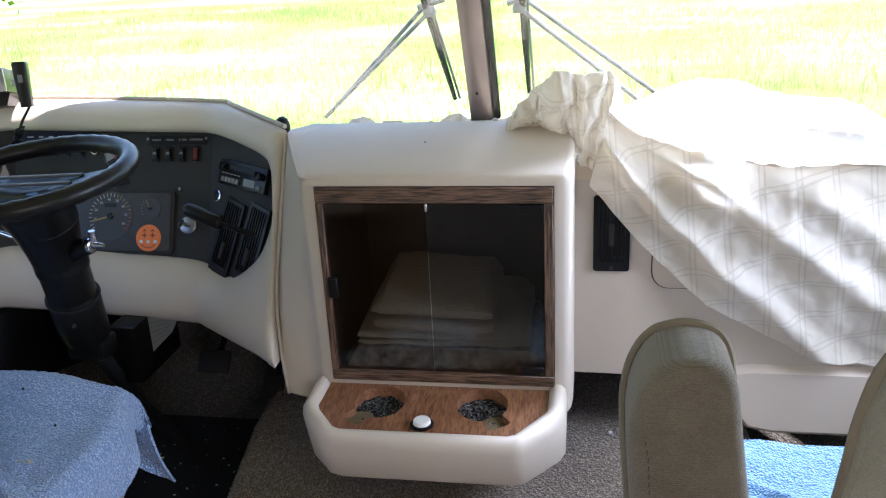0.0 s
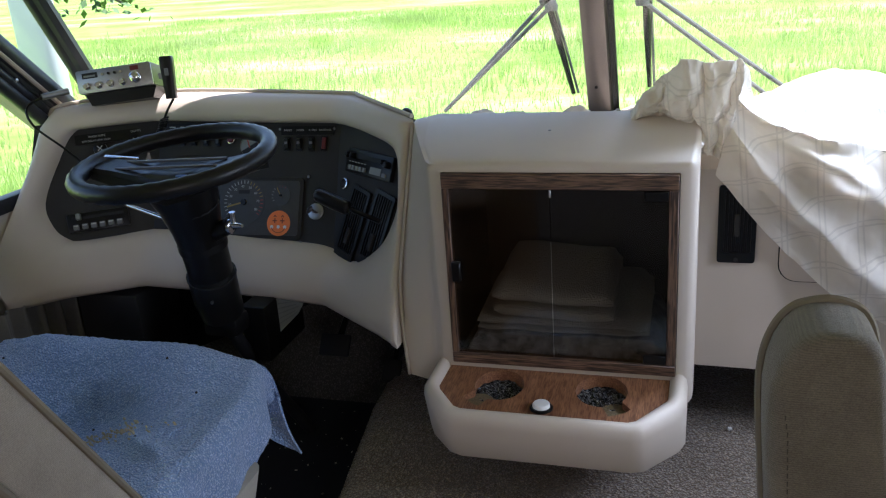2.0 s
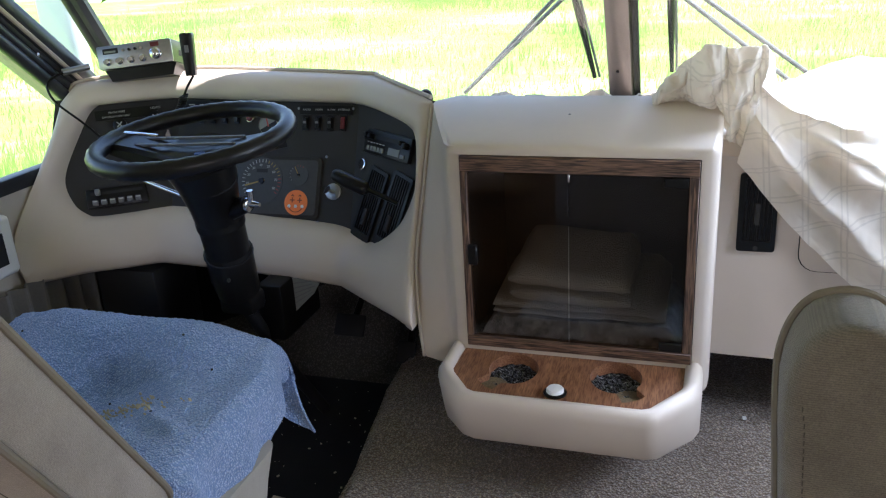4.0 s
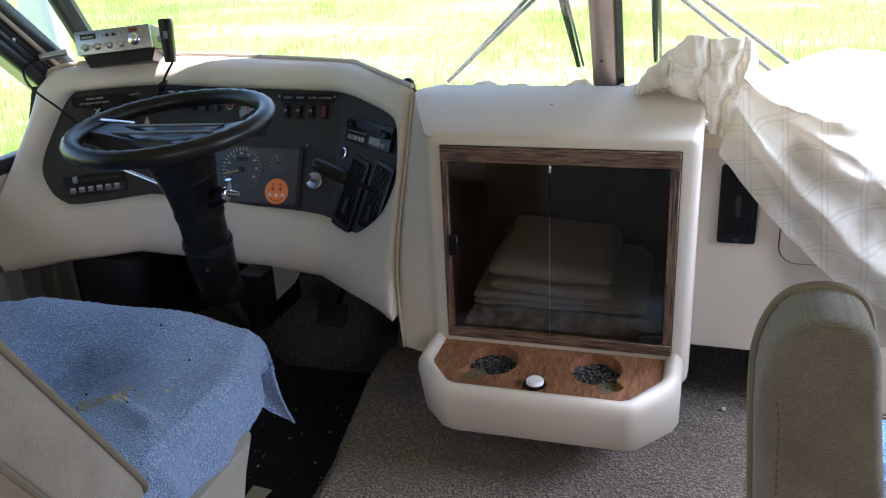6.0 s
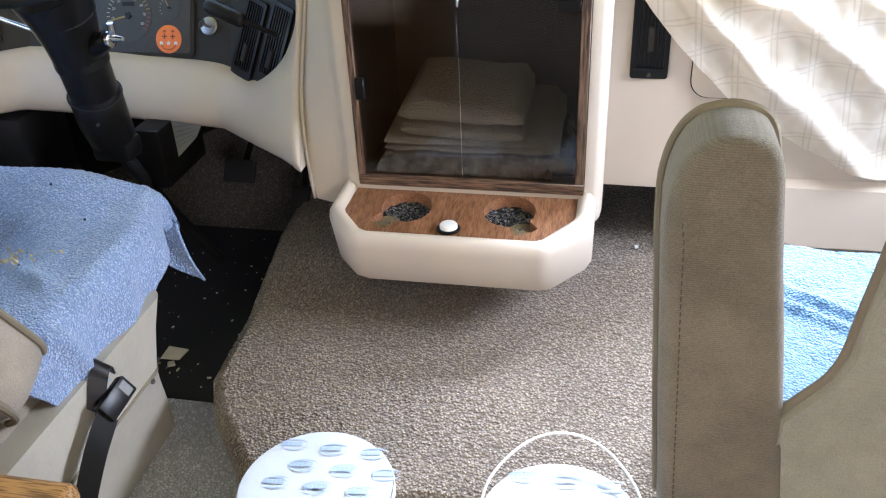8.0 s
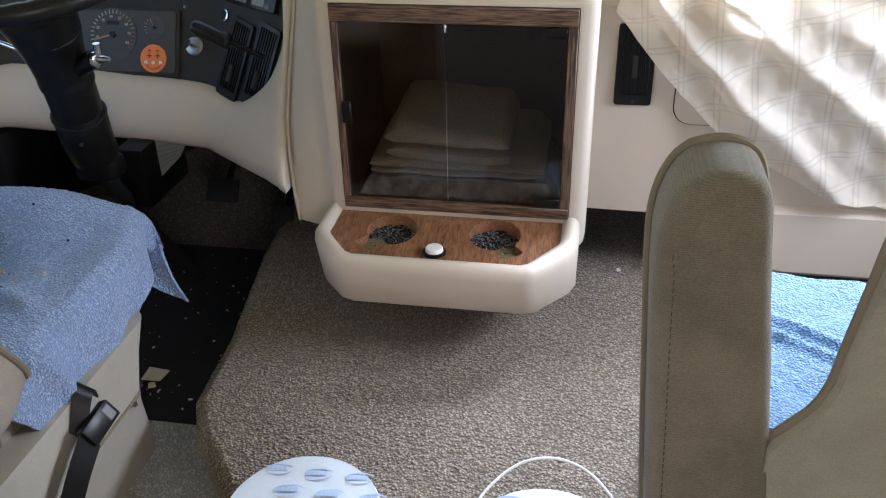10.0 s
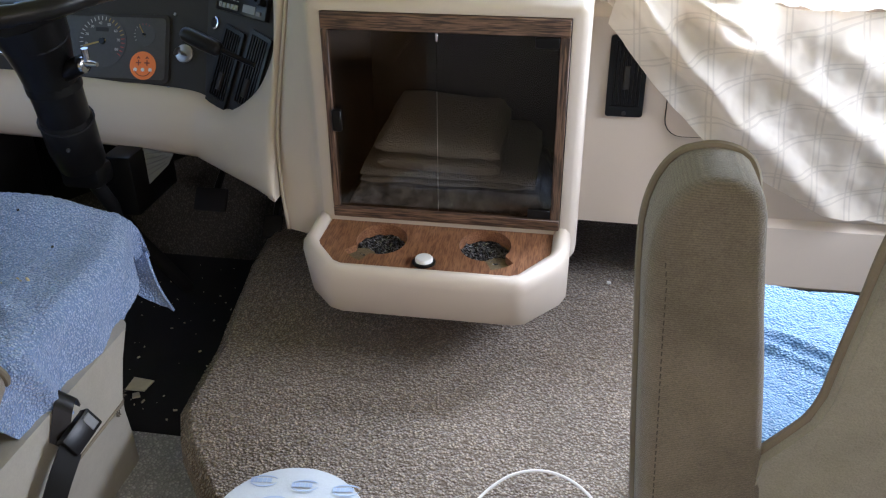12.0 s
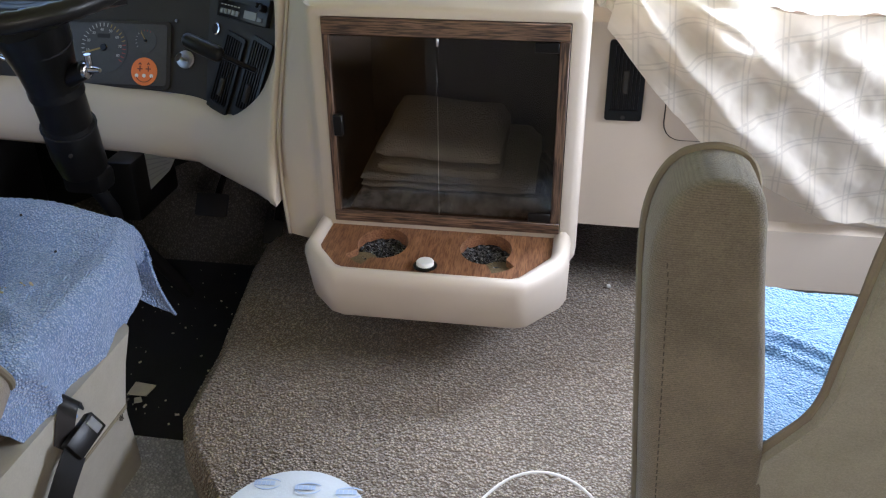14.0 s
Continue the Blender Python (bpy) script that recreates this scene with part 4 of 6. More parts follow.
for sx_ in (-1, 1):
    part("eye", join(box((-0.006, -0.0012, 0), (0.006, 0.0012, 0.0004), m=sm @ Matrix.Translation((sx_ * 0.010, 0.006, 0.0012))), box((-0.0012, -0.006, 0), (0.0012, 0.006, 0.0003), m=sm @ Matrix.Translation((sx_ * 0.010, 0.006, 0.0012)))), ORANGE_INK, stick)
    part("brow", join(box((-0.005, -0.001, 0), (0.001, 0.001, 0.0004), m=sm @ Matrix.Translation((sx_ * 0.010, 0.019, 0.0012)) @ pose(0, 0, 0, 0, 0, 50)), box((-0.001, -0.001, 0), (0.005, 0.001, 0.0004), m=sm @ Matrix.Translation((sx_ * 0.010, 0.019, 0.0012)) @ pose(0, 0, 0, 0, 0, -50))), ORANGE_INK, stick)
for k in (-1, 0, 1):
    part("dot", slab(disc(0.0042, 16), 0.0006, sm @ Matrix.Translation((k * 0.0175, -0.009 + 0.0 * abs(k), 0.0012))), WHITE, stick, "pale dot")
part("mouth", tube([sm @ Vector((0.020 * math.cos(a), -0.004 + 0.019 * math.sin(a), 0.0014)) for a in [radians(200 + 140 * k / 12) for k in range(13)]], 0.0008, 5), ORANGE_INK, stick)

# ignition lock with key
ig = part("ignition_lock", spin([(0.020, 0), (0.020, 0.003), (0.0185, 0.004), (0.008, 0.0042)], 24, dash_at(-0.920, 0.471, OUT)), STEEL, dash, "steel ignition lock with a key in it")
part("key", box((-0.002, -0.009, 0.006), (0.002, 0.009, 0.032), 0.001, 1, m=dash_at(-0.920, 0.471, OUT) @ pose(0, 0, 0, 0, 0, 60)), STEEL, ig, "steel key")
part("key_bow", spin([(0.009, -0.0015), (0.011, 0), (0.009, 0.0015)], 16, dash_at(-0.920, 0.471, OUT) @ Matrix.Translation((0, 0, 0.036)) @ pose(0, 0, 0, 90, 0, 60)), STEEL, ig)
on_dash("screw", spin([(0.004, 0), (0.003, 0.002)], 8), -0.945, 0.548, STEEL)
for x, z in ((-0.955, 0.402), (-1.575, 0.45), (-0.885, 0.655), (-1.03, 0.655)):
    on_dash("screw", spin([(0.0035, 0), (0.0028, 0.002)], 8), x, z, STEEL)

# switch rows, label strips
strip = on_dash("label_strip", slab(rounded(0.140, 0.022, 0.002, 2), 0.002), -0.955, 0.651, BLACK, "black strip with small white lettering")
for k, txt in enumerate(("RADIO", "HORN", "R. FAN", "ANTENNA")):
    lettering(txt, 0.0068, dash_at(-1.007 + 0.033 * k, 0.652, OUT + 0.0022), PAINT_MARK, strip)
for k in range(4):
    sw = on_dash("switch", slab(rounded(0.016, 0.036, 0.002, 2), 0.003), -1.007 + 0.033 * k, 0.622, BLACK, "black rocker switch" if k < 3 else "dark red warning lamp")
    if k < 3:
        part("rocker", moved(box((-0.0055, -0.012, -0.004), (0.0055, 0.012, 0.004), 0.001, 1), dash_at(-1.007 + 0.033 * k, 0.622, OUT + 0.005) @ pose(0, 0, 0, 14, 0, 0)), BLACK, sw)
        part("rocker_tip", box((-0.0045, 0.002, 0.003), (0.0045, 0.010, 0.007), 0.001, 1, m=dash_at(-1.007 + 0.033 * k, 0.618, OUT + 0.003)), GREY_PLASTIC, sw, "worn grey rocker tip")
    else:
        part("lens", box((-0.0055, -0.014, 0), (0.0055, 0.014, 0.003), 0.001, 1, m=dash_at(-1.007 + 0.033 * k, 0.622, OUT + 0.003)), DARK_RED, sw)
for k in range(5):
    sw = on_dash("switch", slab(rounded(0.014, 0.030, 0.002, 2), 0.003), -1.335 + 0.034 * k, 0.632, BLACK, "black rocker switch")
    part("rocker", moved(box((-0.005, -0.010, -0.003), (0.005, 0.010, 0.004), 0.001, 1), dash_at(-1.335 + 0.034 * k, 0.632, OUT + 0.004) @ pose(0, 0, 0, 12, 0, 0)), BLACK, sw)
strip = on_dash("label_strip", slab(rounded(0.20, 0.018, 0.002, 2), 0.002), -1.255, 0.662, BLACK, "black strip with small white lettering")
part("small_print", moved(marks(6, 0.014, 0.003, 0.014, rnd), dash_at(-1.255, 0.662, OUT + 0.002)), PAINT_MARK, strip)
kn = part("pilot_lamp", spin([(0.009, 0), (0.009, 0.006), (0.006, 0.009)], 16, dash_at(-1.162, 0.632, OUT)), DARK_RED, dash, "small red lamp in a chrome ring")
part("ring", spin([(0.011, 0), (0.011, 0.004), (0.0095, 0.005)], 16, dash_at(-1.162, 0.632, OUT)), CHROME, kn)
g2 = part("round_gauge", spin([(0.028, 0), (0.028, 0.010), (0.025, 0.012), (0.024, 0.008)], 28, dash_at(-1.105, 0.615, OUT)), CHROME, dash, "chrome-rimmed round gauge with a red needle")
part("face", slab(disc(0.0245, 24), 0.001, dash_at(-1.105, 0.615, OUT + 0.0085)), LCD, g2, "pale gauge face")
part("lower_face", slab([(0.0235 * math.cos(radians(a)), 0.0235 * math.sin(radians(a))) for a in range(-150, 31, 12)], 0.001, dash_at(-1.105, 0.615, OUT + 0.0092)), DEEP, g2)
part("needle", box((-0.0015, -0.004, 0), (0.0015, 0.019, 0.001), m=dash_at(-1.105, 0.615, OUT + 0.0105) @ pose(0, 0, 0, 0, 0, 20)), RED_MARK, g2, "red needle")

# wiper and light knobs
strip = on_dash("label_strip", slab(rounded(0.150, 0.026, 0.002, 2), 0.002), -1.475, 0.655, BLACK, "black strip with small white lettering")
lettering("WASH WIPE", 0.0075, dash_at(-1.495, 0.660, OUT + 0.0022), PAINT_MARK, strip)
lettering("OFF DELAY LOW HIGH", 0.0065, dash_at(-1.495, 0.650, OUT + 0.0022), PAINT_MARK, strip)
lettering("LIGHTS", 0.0075, dash_at(-1.418, 0.661, OUT + 0.0022), PAINT_MARK, strip)
for x, z in ((-1.485, 0.628), (-1.415, 0.637)):
    k_ = part("knob", spin([(0.017, 0), (0.016, 0.014), (0.012, 0.017)], 18, dash_at(x, z, OUT)), BLACK, dash, "black rotary knob")
    for a in (45, -45):
        part("mark", box((-0.009, -0.001, 0.017), (0.009, 0.001, 0.018), m=dash_at(x, z, OUT) @ pose(0, 0, 0, 0, 0, a)), PAINT_MARK, k_)

# heater control with sliders
ht = on_dash("heater_control", slab(rounded(0.145, 0.048, 0.003, 2), 0.006, None, 0.002), -1.478, 0.463, BLACK, "black heater control with pale sliders")
hb = dash_at(-1.478, 0.463, OUT + 0.006)
part("slot", box((-0.062, 0.008, 0), (0.062, 0.015, 0.0006), m=hb), DEEP, ht)
for k in range(6):
    part("push_button", box((-0.060 + 0.0205 * k, -0.018, 0), (-0.046 + 0.0205 * k, -0.004, 0.007), 0.0015, 1, m=hb), GREY_PLASTIC, ht, "grey push button")
    part("button_mark", box((-0.0585 + 0.0205 * k, -0.009, 0.007), (-0.0475 + 0.0205 * k, -0.006, 0.0076), m=hb), PAINT_MARK, ht)
part("slider", box((-0.050, 0.006, 0.001), (-0.038, 0.022, 0.016), 0.002, 1, m=hb), LCD, ht, "pale slider knob")

# radio on the right wing
rb = dash_at(-0.757, 0.592, OUT)
radio = thing("car_radio", (-0.757, 1.62, 0.56), "black cassette car radio with pale buttons and a grey display", "radio")
part("body", slab(rounded(0.178, 0.056, 0.003, 2), 0.010, rb, 0.002), BLACK, radio)
part("cassette_slot", box((-0.055, 0.008, 0.010), (0.050, 0.017, 0.0106), m=rb), DEEP, radio)
for k, (x, z, r) in enumerate(((-0.076, 0.012, 0.008), (-0.060, 0.012, 0.007), (0.076, 0.008, 0.008), (0.060, 0.012, 0.006))):
    part("knob", spin([(r, 0), (r * 0.9, 0.012), (r * 0.6, 0.014)], 16, rb @ Matrix.Translation((x, z, 0.010))), BLACK, radio, "black knob")
for k in range(5):
    part("preset_button", box((-0.074 + 0.014 * k, -0.021, 0.010), (-0.063 + 0.014 * k, -0.010, 0.0135), 0.001, 1, m=rb), LCD, radio, "pale preset button")
part("display", box((0.010, -0.020, 0.010), (0.052, -0.004, 0.0112), m=rb), LCD, radio, "grey display")
part("small_print", moved(marks(6, 0.007, 0.002, 0.005, rnd), rb @ Matrix.Translation((-0.04, -0.002, 0.0102))), PAINT_MARK, radio)
part("eject_button", box((0.058, -0.021, 0.010), (0.074, -0.012, 0.013), 0.001, 1, m=rb), GREY_PLASTIC, radio)

# lighter socket, twin vents
part("lighter_socket", spin([(0.0135, 0), (0.0135, 0.005), (0.0105, 0.006), (0.0100, 0.001)], 24, dash_at(-0.843, 0.538, OUT)), CHROME, dash, "chrome lighter socket")
part("lighter_hole", slab(disc(0.0100, 20), 0.001, dash_at(-0.843, 0.538, OUT + 0.001)), DEEP, dash)
for x in (-0.806, -0.728):
    vmx = dash_at(x, 0.460 + 0.004 * (x > -0.75), OUT) @ pose(0, 0, 0, 0, 0, -9)
    v = vent_grille(vmx @ Matrix.Translation((0, -0.003, 0)), 0.075, 0.176, dash, 6)
    part("slider", box((-0.006, -0.052, 0.004), (0.006, -0.012, 0.011), 0.002, 1, m=vmx), BLACK_PANEL, v, "dark grey slider")
# lever with a fat handle that stands out of the vent
lv = part("lever_rod", tube([(-0.700, 1.505, 0.494), (-0.772, 1.50, 0.527)], 0.0055, 8), BLACK, dash, "black lever with a fat moulded handle")
part("lever_handle", tube(smooth_path([(-0.765, 1.50, 0.523), (-0.780, 1.501, 0.529), (-0.812, 1.508, 0.539), (-0.842, 1.515, 0.549), (-0.852, 1.518, 0.551)], 4), [0.009, 0.013, 0.0155, 0.016, 0.0163, 0.0165, 0.0165, 0.0165, 0.0165, 0.0163, 0.016, 0.0155, 0.015, 0.0145, 0.012, 0.008, 0.003], 14), BLACK_RUBBER, lv, "black moulded handle")

# ---- steering ----
st = thing("steering_wheel", (-1.02, 1.26, 0.60), "black two-spoke steering wheel on a black column", "steering wheel")
HUB = Vector((-1.008, 1.250, 0.695))
wm = facing(HUB, (1, 0, 0.036), (0, 1, 0.100))
ring = [wm @ Vector((0.182 * math.cos(2 * math.pi * k / 72), 0.182 * math.sin(2 * math.pi * k / 72), 0)) for k in range(72)]
part("rim", tube(ring, [0.0172 + 0.0007 * math.cos(k * math.pi) for k in range(72)], 14, closed=True), BLACK_RUBBER, st, "black grip rim with finger ridges", 80)
spoke_rings = []
for u in [k / 16 - 0.5 for k in range(17)]:
    x = 0.350 * u
    hw = 0.040 + 0.022 * (1 - min(1, abs(u) * 3.0))
    zc = -0.006 - 0.024 * (1 - (2 * abs(u)) ** 1.5)
    spoke_rings.append([wm @ Vector((x, y, zc + z)) for y, z in ((-hw, -0.040 + 0.06 * abs(u)), (-hw, 0.002), (-hw * 0.82, 0.010), (hw * 0.82, 0.010), (hw, 0.002), (hw, -0.030))])
spoke = part("spoke", skin(spoke_rings), BLACK, st, "broad black spoke pad")
for y in (-0.018, 0.022):
    part("horn_bar", box((-0.125, y - 0.0035, 0.004), (0.100, y + 0.0035, 0.009), 0.001, 1, m=wm @ Matrix.Translation((0, 0, -0.014)) @ pose(0, 0, 0, 0, 0, 0)), GREY_PLASTIC, spoke, "grey horn trim bar")
part("chrome_bar", box((-0.150, -0.012, 0.006), (-0.075, -0.004, 0.011), 0.0015, 1, m=wm @ Matrix.Translation((0, 0, -0.008)) @ pose(0, 0, 0, 0, 6, 0)), CHROME, spoke, "bright trim bar")
part("badge", spin([(0.013, 0), (0.012, 0.002), (0.006, 0.003)], 20, wm @ Matrix.Translation((0.035, -0.040, -0.019)) @ Matrix.Diagonal((1.0, 0.55, 1, 1))), BLUE_BADGE, spoke, "small oval blue badge")
AX = [Vector((-1.016, 1.262, 0.655)), Vector((-1.020, 1.290, 0.600)), Vector((-1.026, 1.310, 0.545)), Vector((-1.030, 1.327, 0.50)), Vector((-1.037, 1.350, 0.42)), Vector((-1.047, 1.372, 0.355)), Vector((-1.050, 1.388, 0.315))]
part("column", tube(AX[:5], [0.072, 0.062, 0.052, 0.049, 0.047], 20), BLACK, st, "black tapered steering column")
part("column_collar", tube([AX[3] + Vector((0, -0.001, 0.006)), AX[3] + Vector((0, 0.002, -0.010))], 0.0515, 20), BLACK, st)
part("lower_column", tube([AX[4] + Vector((0, -0.002, 0.012)), AX[4], AX[5], AX[6]], [0.043, 0.0515, 0.051, 0.048], 20), BLACK, st, "black lower column boot")
part("lower_clamp", box((-0.044, -0.034, -0.03), (0.044, 0.034, 0.02), 0.014, 2, m=Matrix.Translation((-1.056, 1.405, 0.285))), BLACK, st, "black column clamp")
for k, rr in ((1, 0.0625), (4, 0.0535)):
    d = (AX[k + 1] - AX[k]).normalized() * 0.0016
    part("column_seam", tube([AX[k] - d, AX[k] + d], rr, 24), DEEP, st, "dark joint in the column cover")
part("screw", spin([(0.0045, 0), (0.004, 0.002)], 10, facing(AX[4].lerp(AX[5], 0.5) + Vector((0.020, -0.048, -0.018)), (1, 0, 0), (0, 0.45, 0.9))), BLACK_PANEL, st)
part("shaft", tube([(-1.056, 1.41, 0.27), (-1.05, 1.53, 0.06), (-1.02, 1.66, -0.15)], 0.016, 12), DEEP, st, "black lower steering shaft")
lv = part("lever_stub", tube([AX[2] + Vector((0.035, 0, -0.018)), AX[2] + Vector((0.085, -0.012, 0.004))], [0.019, 0.017], 14), BLACK, st, "black stub with a chrome lever")
part("chrome_lever", tube(smooth_path([AX[2] + Vector((0.083, -0.012, 0.003)), AX[2] + Vector((0.096, -0.016, 0.014)), AX[2] + Vector((0.098, -0.018, 0.034))], 4), 0.0065, 10), CHROME, lv, "chrome tilt lever")
part("chrome_finger", tube([AX[2] + Vector((0.090, -0.014, 0.006)), AX[2] + Vector((0.118, -0.020, 0.006))], [0.008, 0.004], 10), CHROME, lv)
part("chrome_cap", spin([(0.015, -0.002), (0.015, 0.004), (0.010, 0.007)], 16, facing(AX[2] + Vector((0.086, -0.013, 0.002)), (0, 1, 0), (0, 0, 1))), CHROME, lv)
part("turn_signal_lever", tube([AX[1] + Vector((-0.05, -0.005, -0.038)), (-1.175, 1.305, 0.585), (-1.228, 1.312, 0.604)], [0.0045, 0.004, 0.0055], 10), CHROME, st, "thin chrome turn signal lever")

# column bracket with a pale plate, pedals
br = thing("column_bracket", (-1.0, 1.52, 0.12), "black box bracket below the dash with a printed label plate", "bracket")
part("box", box((-1.06, 1.47, 0.15), (-0.995, 1.66, 0.29), 0.006), BLACK, br)
PLATE = [Vector((-1.004, 1.530, 0.286)), Vector((-0.922, 1.545, 0.289)), Vector((-0.948, 1.545, 0.246)), Vector((-1.000, 1.530, 0.196))]
back = Vector((-0.004, 0.012, 0.0))
part("plate", skin([PLATE, [p + back * 0.2 for p in PLATE]]), LCD, br, "pale printed plate")
for k in range(5):
    f = 0.14 + 0.15 * k
    a, b = PLATE[0].lerp(PLATE[3], f), PLATE[1].lerp(PLATE[2], f)
    a, b = a.lerp(b, 0.12) - back * 0.08, a.lerp(b, 0.86 - 0.12 * (k % 2)) - back * 0.08
    down = Vector((0, 0, -0.0022))
    part("print_line", skin([[a, b, b + down, a + down], [p + back * 0.06 for p in (a, b, b + down, a + down)]]), GREY_PLASTIC, br)
part("plate_back", skin([[p + back * 0.3 for p in PLATE], [p + back * 9 for p in PLATE]]), BLACK, br)
for px_, w in ((-0.955, 0.085), (-0.80, 0.05)):
    pd_ = thing("pedal", (px_, 1.80, LOW), "black foot pedal on a bent arm", "pedal", "foot pedals")
    part("pad", box((-w / 2, -0.03, 0), (w / 2, 0.03, 0.014), 0.005, 2, m=facing((px_, 1.74, 0.065 if w > 0.06 else 0.0), (1, 0, 0), (0, 0.6, 0.8))), DEEP, pd_, "ribbed black pad")
    part("arm", tube([(px_, 1.75, 0.065 if w > 0.06 else 0.0), (px_, 1.86, 0.13), (px_, 1.90, 0.30)], 0.009), BLACK, pd_)
part_box = thing("relay_box", (-1.45, 1.55, 0.10), "dark box and brackets under the dash", "box")
part("box", box((-1.56, 1.52, 0.06), (-1.38, 1.70, 0.28), 0.01), DEEP, part_box)
part("bar", tube([(-1.56, 1.60, 0.285), (-1.10, 1.62, 0.275)], 0.012), DEEP, part_box)
tagged(part("side_curtain", sheet(lambda u, v_: (LEFT + 0.045 + 0.012 * math.sin(u * 70), 0.95 + 0.62 * u, LOW + 0.05 + (0.455 - 0.05 * u) * v_), 90, 4, 0.003), CURTAIN), "grey-brown pleated fabric along the wall below the window", "curtain")
arm = thing("wall_armrest", (-1.57, 1.0, 0.36), "pale moulded armrest on the driver's wall", "armrest")
part("pad", box((LEFT + 0.005, 0.75, 0.35), (LEFT + 0.036, 1.325, 0.49), 0.012, 3), WHITE, arm)
part("pocket", box((LEFT + 0.035, 0.95, 0.38), (LEFT + 0.039, 1.29, 0.455), 0.001, 1), DEEP, arm, "dark slot")

# ---- two-way radio with its microphone ----
cm = facing((-1.415, 1.652, 0.800), (0.93, 0.34, 0.065), (-0.065, 0.20, 0.97)) @ Matrix.Scale(0.93, 4)
cb = thing("two_way_radio", (-1.47, 1.70, 0.735), "silver-faced two-way radio on a black bracket", "radio")
part("case", slab(rounded(0.196, 0.060, 0.004, 2), 0.15, cm @ Matrix.Translation((0, 0, -0.152))), BLACK, cb, "black metal case")
fc = part("face", slab(rounded(0.196, 0.060, 0.005, 3), 0.007, cm, 0.0015), STEEL, cb, "brushed silver face")
part("meter", box((-0.082, 0.008, 0.007), (-0.042, 0.022, 0.0082), m=cm), DEEP, cb, "dark meter window")
part("meter_scale", box((-0.078, 0.011, 0.0082), (-0.048, 0.016, 0.0086), m=cm), LCD, cb)
part("channel_window", box((0.044, 0.014, 0.007), (0.066, 0.025, 0.0082), m=cm), DARK_RED, cb, "dark red channel window")
for x in (-0.073, -0.042, -0.011, 0.020):
    kb = part("knob", spin([(0.0095, 0), (0.0095, 0.003), (0.0078, 0.004), (0.0075, 0.013), (0.006, 0.0145)], 18, cm @ Matrix.Translation((x, -0.012, 0.007))), CHROME, cb, "chrome knob")
part("channel_knob", spin([(0.0155, 0), (0.0155, 0.004), (0.013, 0.006), (0.0125, 0.016), (0.010, 0.018)], 24, cm @ Matrix.Translation((0.055, -0.004, 0.007))), CHROME, cb, "large chrome channel knob")
for x in (-0.028, -0.012, 0.004, 0.020):
    part("toggle", spin([(0.004, 0), (0.0035, 0.006)], 10, cm @ Matrix.Translation((x, 0.014, 0.007))), BLACK if abs(x) < 0.02 else CHROME, cb, "small toggle")
part("bracket", slab([(-0.09, 0), (0.098, 0), (0.085, -0.030), (-0.078, -0.030)], 0.11, cm @ Matrix.Translation((0, -0.031, -0.125))), BLACK, cb, "black mounting bracket")
mc = thing("microphone", (-1.29, 1.66, 0.745), "black hand microphone hung at the radio's side", "microphone")
mm = facing((-1.275, 1.668, 0.797), (0.93, 0.34, 0.0), (0.05, 0.12, 0.99)) @ Matrix.Diagonal((0.78, 0.95, 1, 1))
part("shell", skin([[mm @ Vector((x * s, y, z)) for x, z in rounded(0.040, 0.030, 0.007, 3)] for y, s in ((-0.054, 0.72), (-0.050, 0.78), (0.00, 0.92), (0.030, 1.0), (0.046, 1.0), (0.052, 0.85))]), BLACK, mc)
part("button", box((-0.006, 0.004, 0.013), (0.006, 0.022, 0.018), 0.001, 1, m=mm), GREY_PLASTIC, mc, "grey talk button")
part("hanger", box((-0.030, -0.004, -0.008), (-0.018, 0.012, 0.004), 0.002, 1, m=mm), STEEL, mc, "steel hanger clip")


def coil(points, n, r, wire):
    """A coiled cord along a path."""
    p = smooth_path(points, 30)
    out = []
    for i in range(len(p) * 6):
        f = i / (len(p) * 6 - 1) * (len(p) - 1)
        a = p[int(f)].lerp(p[min(len(p) - 1, int(f) + 1)], f - int(f))
        ang = 2 * math.pi * n * i / (len(p) * 6)
        out.append(a + r * Vector((math.cos(ang), math.sin(ang), 0.2 * math.cos(ang))))
    return tube(out, wire, 5)


part("cord", tube(smooth_path([(-1.272, 1.668, 0.745), (-1.285, 1.655, 0.72), (-1.298, 1.655, 0.70)], 5), 0.0032, 6), BLACK, mc, "black cord")
part("coiled_cord", coil([(-1.298, 1.655, 0.70), (-1.315, 1.645, 0.665), (-1.36, 1.60, 0.628), (-1.42, 1.56, 0.610), (-1.475, 1.545, 0.618)], 26, 0.009, 0.0028), BLACK, mc, "black coiled cord")
part("cord", tube(smooth_path([(-1.475, 1.545, 0.618), (-1.505, 1.525, 0.66), (-1.555, 1.505, 0.715), (-1.575, 1.52, 0.755), (-1.55, 1.56, 0.775), (-1.525, 1.60, 0.778)], 6), 0.003, 6), BLACK, mc, "black cord")
part("plug", tube([(-1.520, 1.605, 0.779), (-1.556, 1.553, 0.774)], 0.008, 10), STEEL, mc, "silver cord plug")


# ---- driver's seat ----
ds = thing("captain_chair", (-1.06, 0.8, LOW), "pale upholstered captain's seat with a skirted base", "seat")


def soft_ring(x0_, x1_, y0_, y1_, r, z, n=5):
    return [(x, y, z) for x, y in rounded(x1_ - x0_, y1_ - y0_, r, n, (x0_ + x1_) / 2, (y0_ + y1_) / 2)]


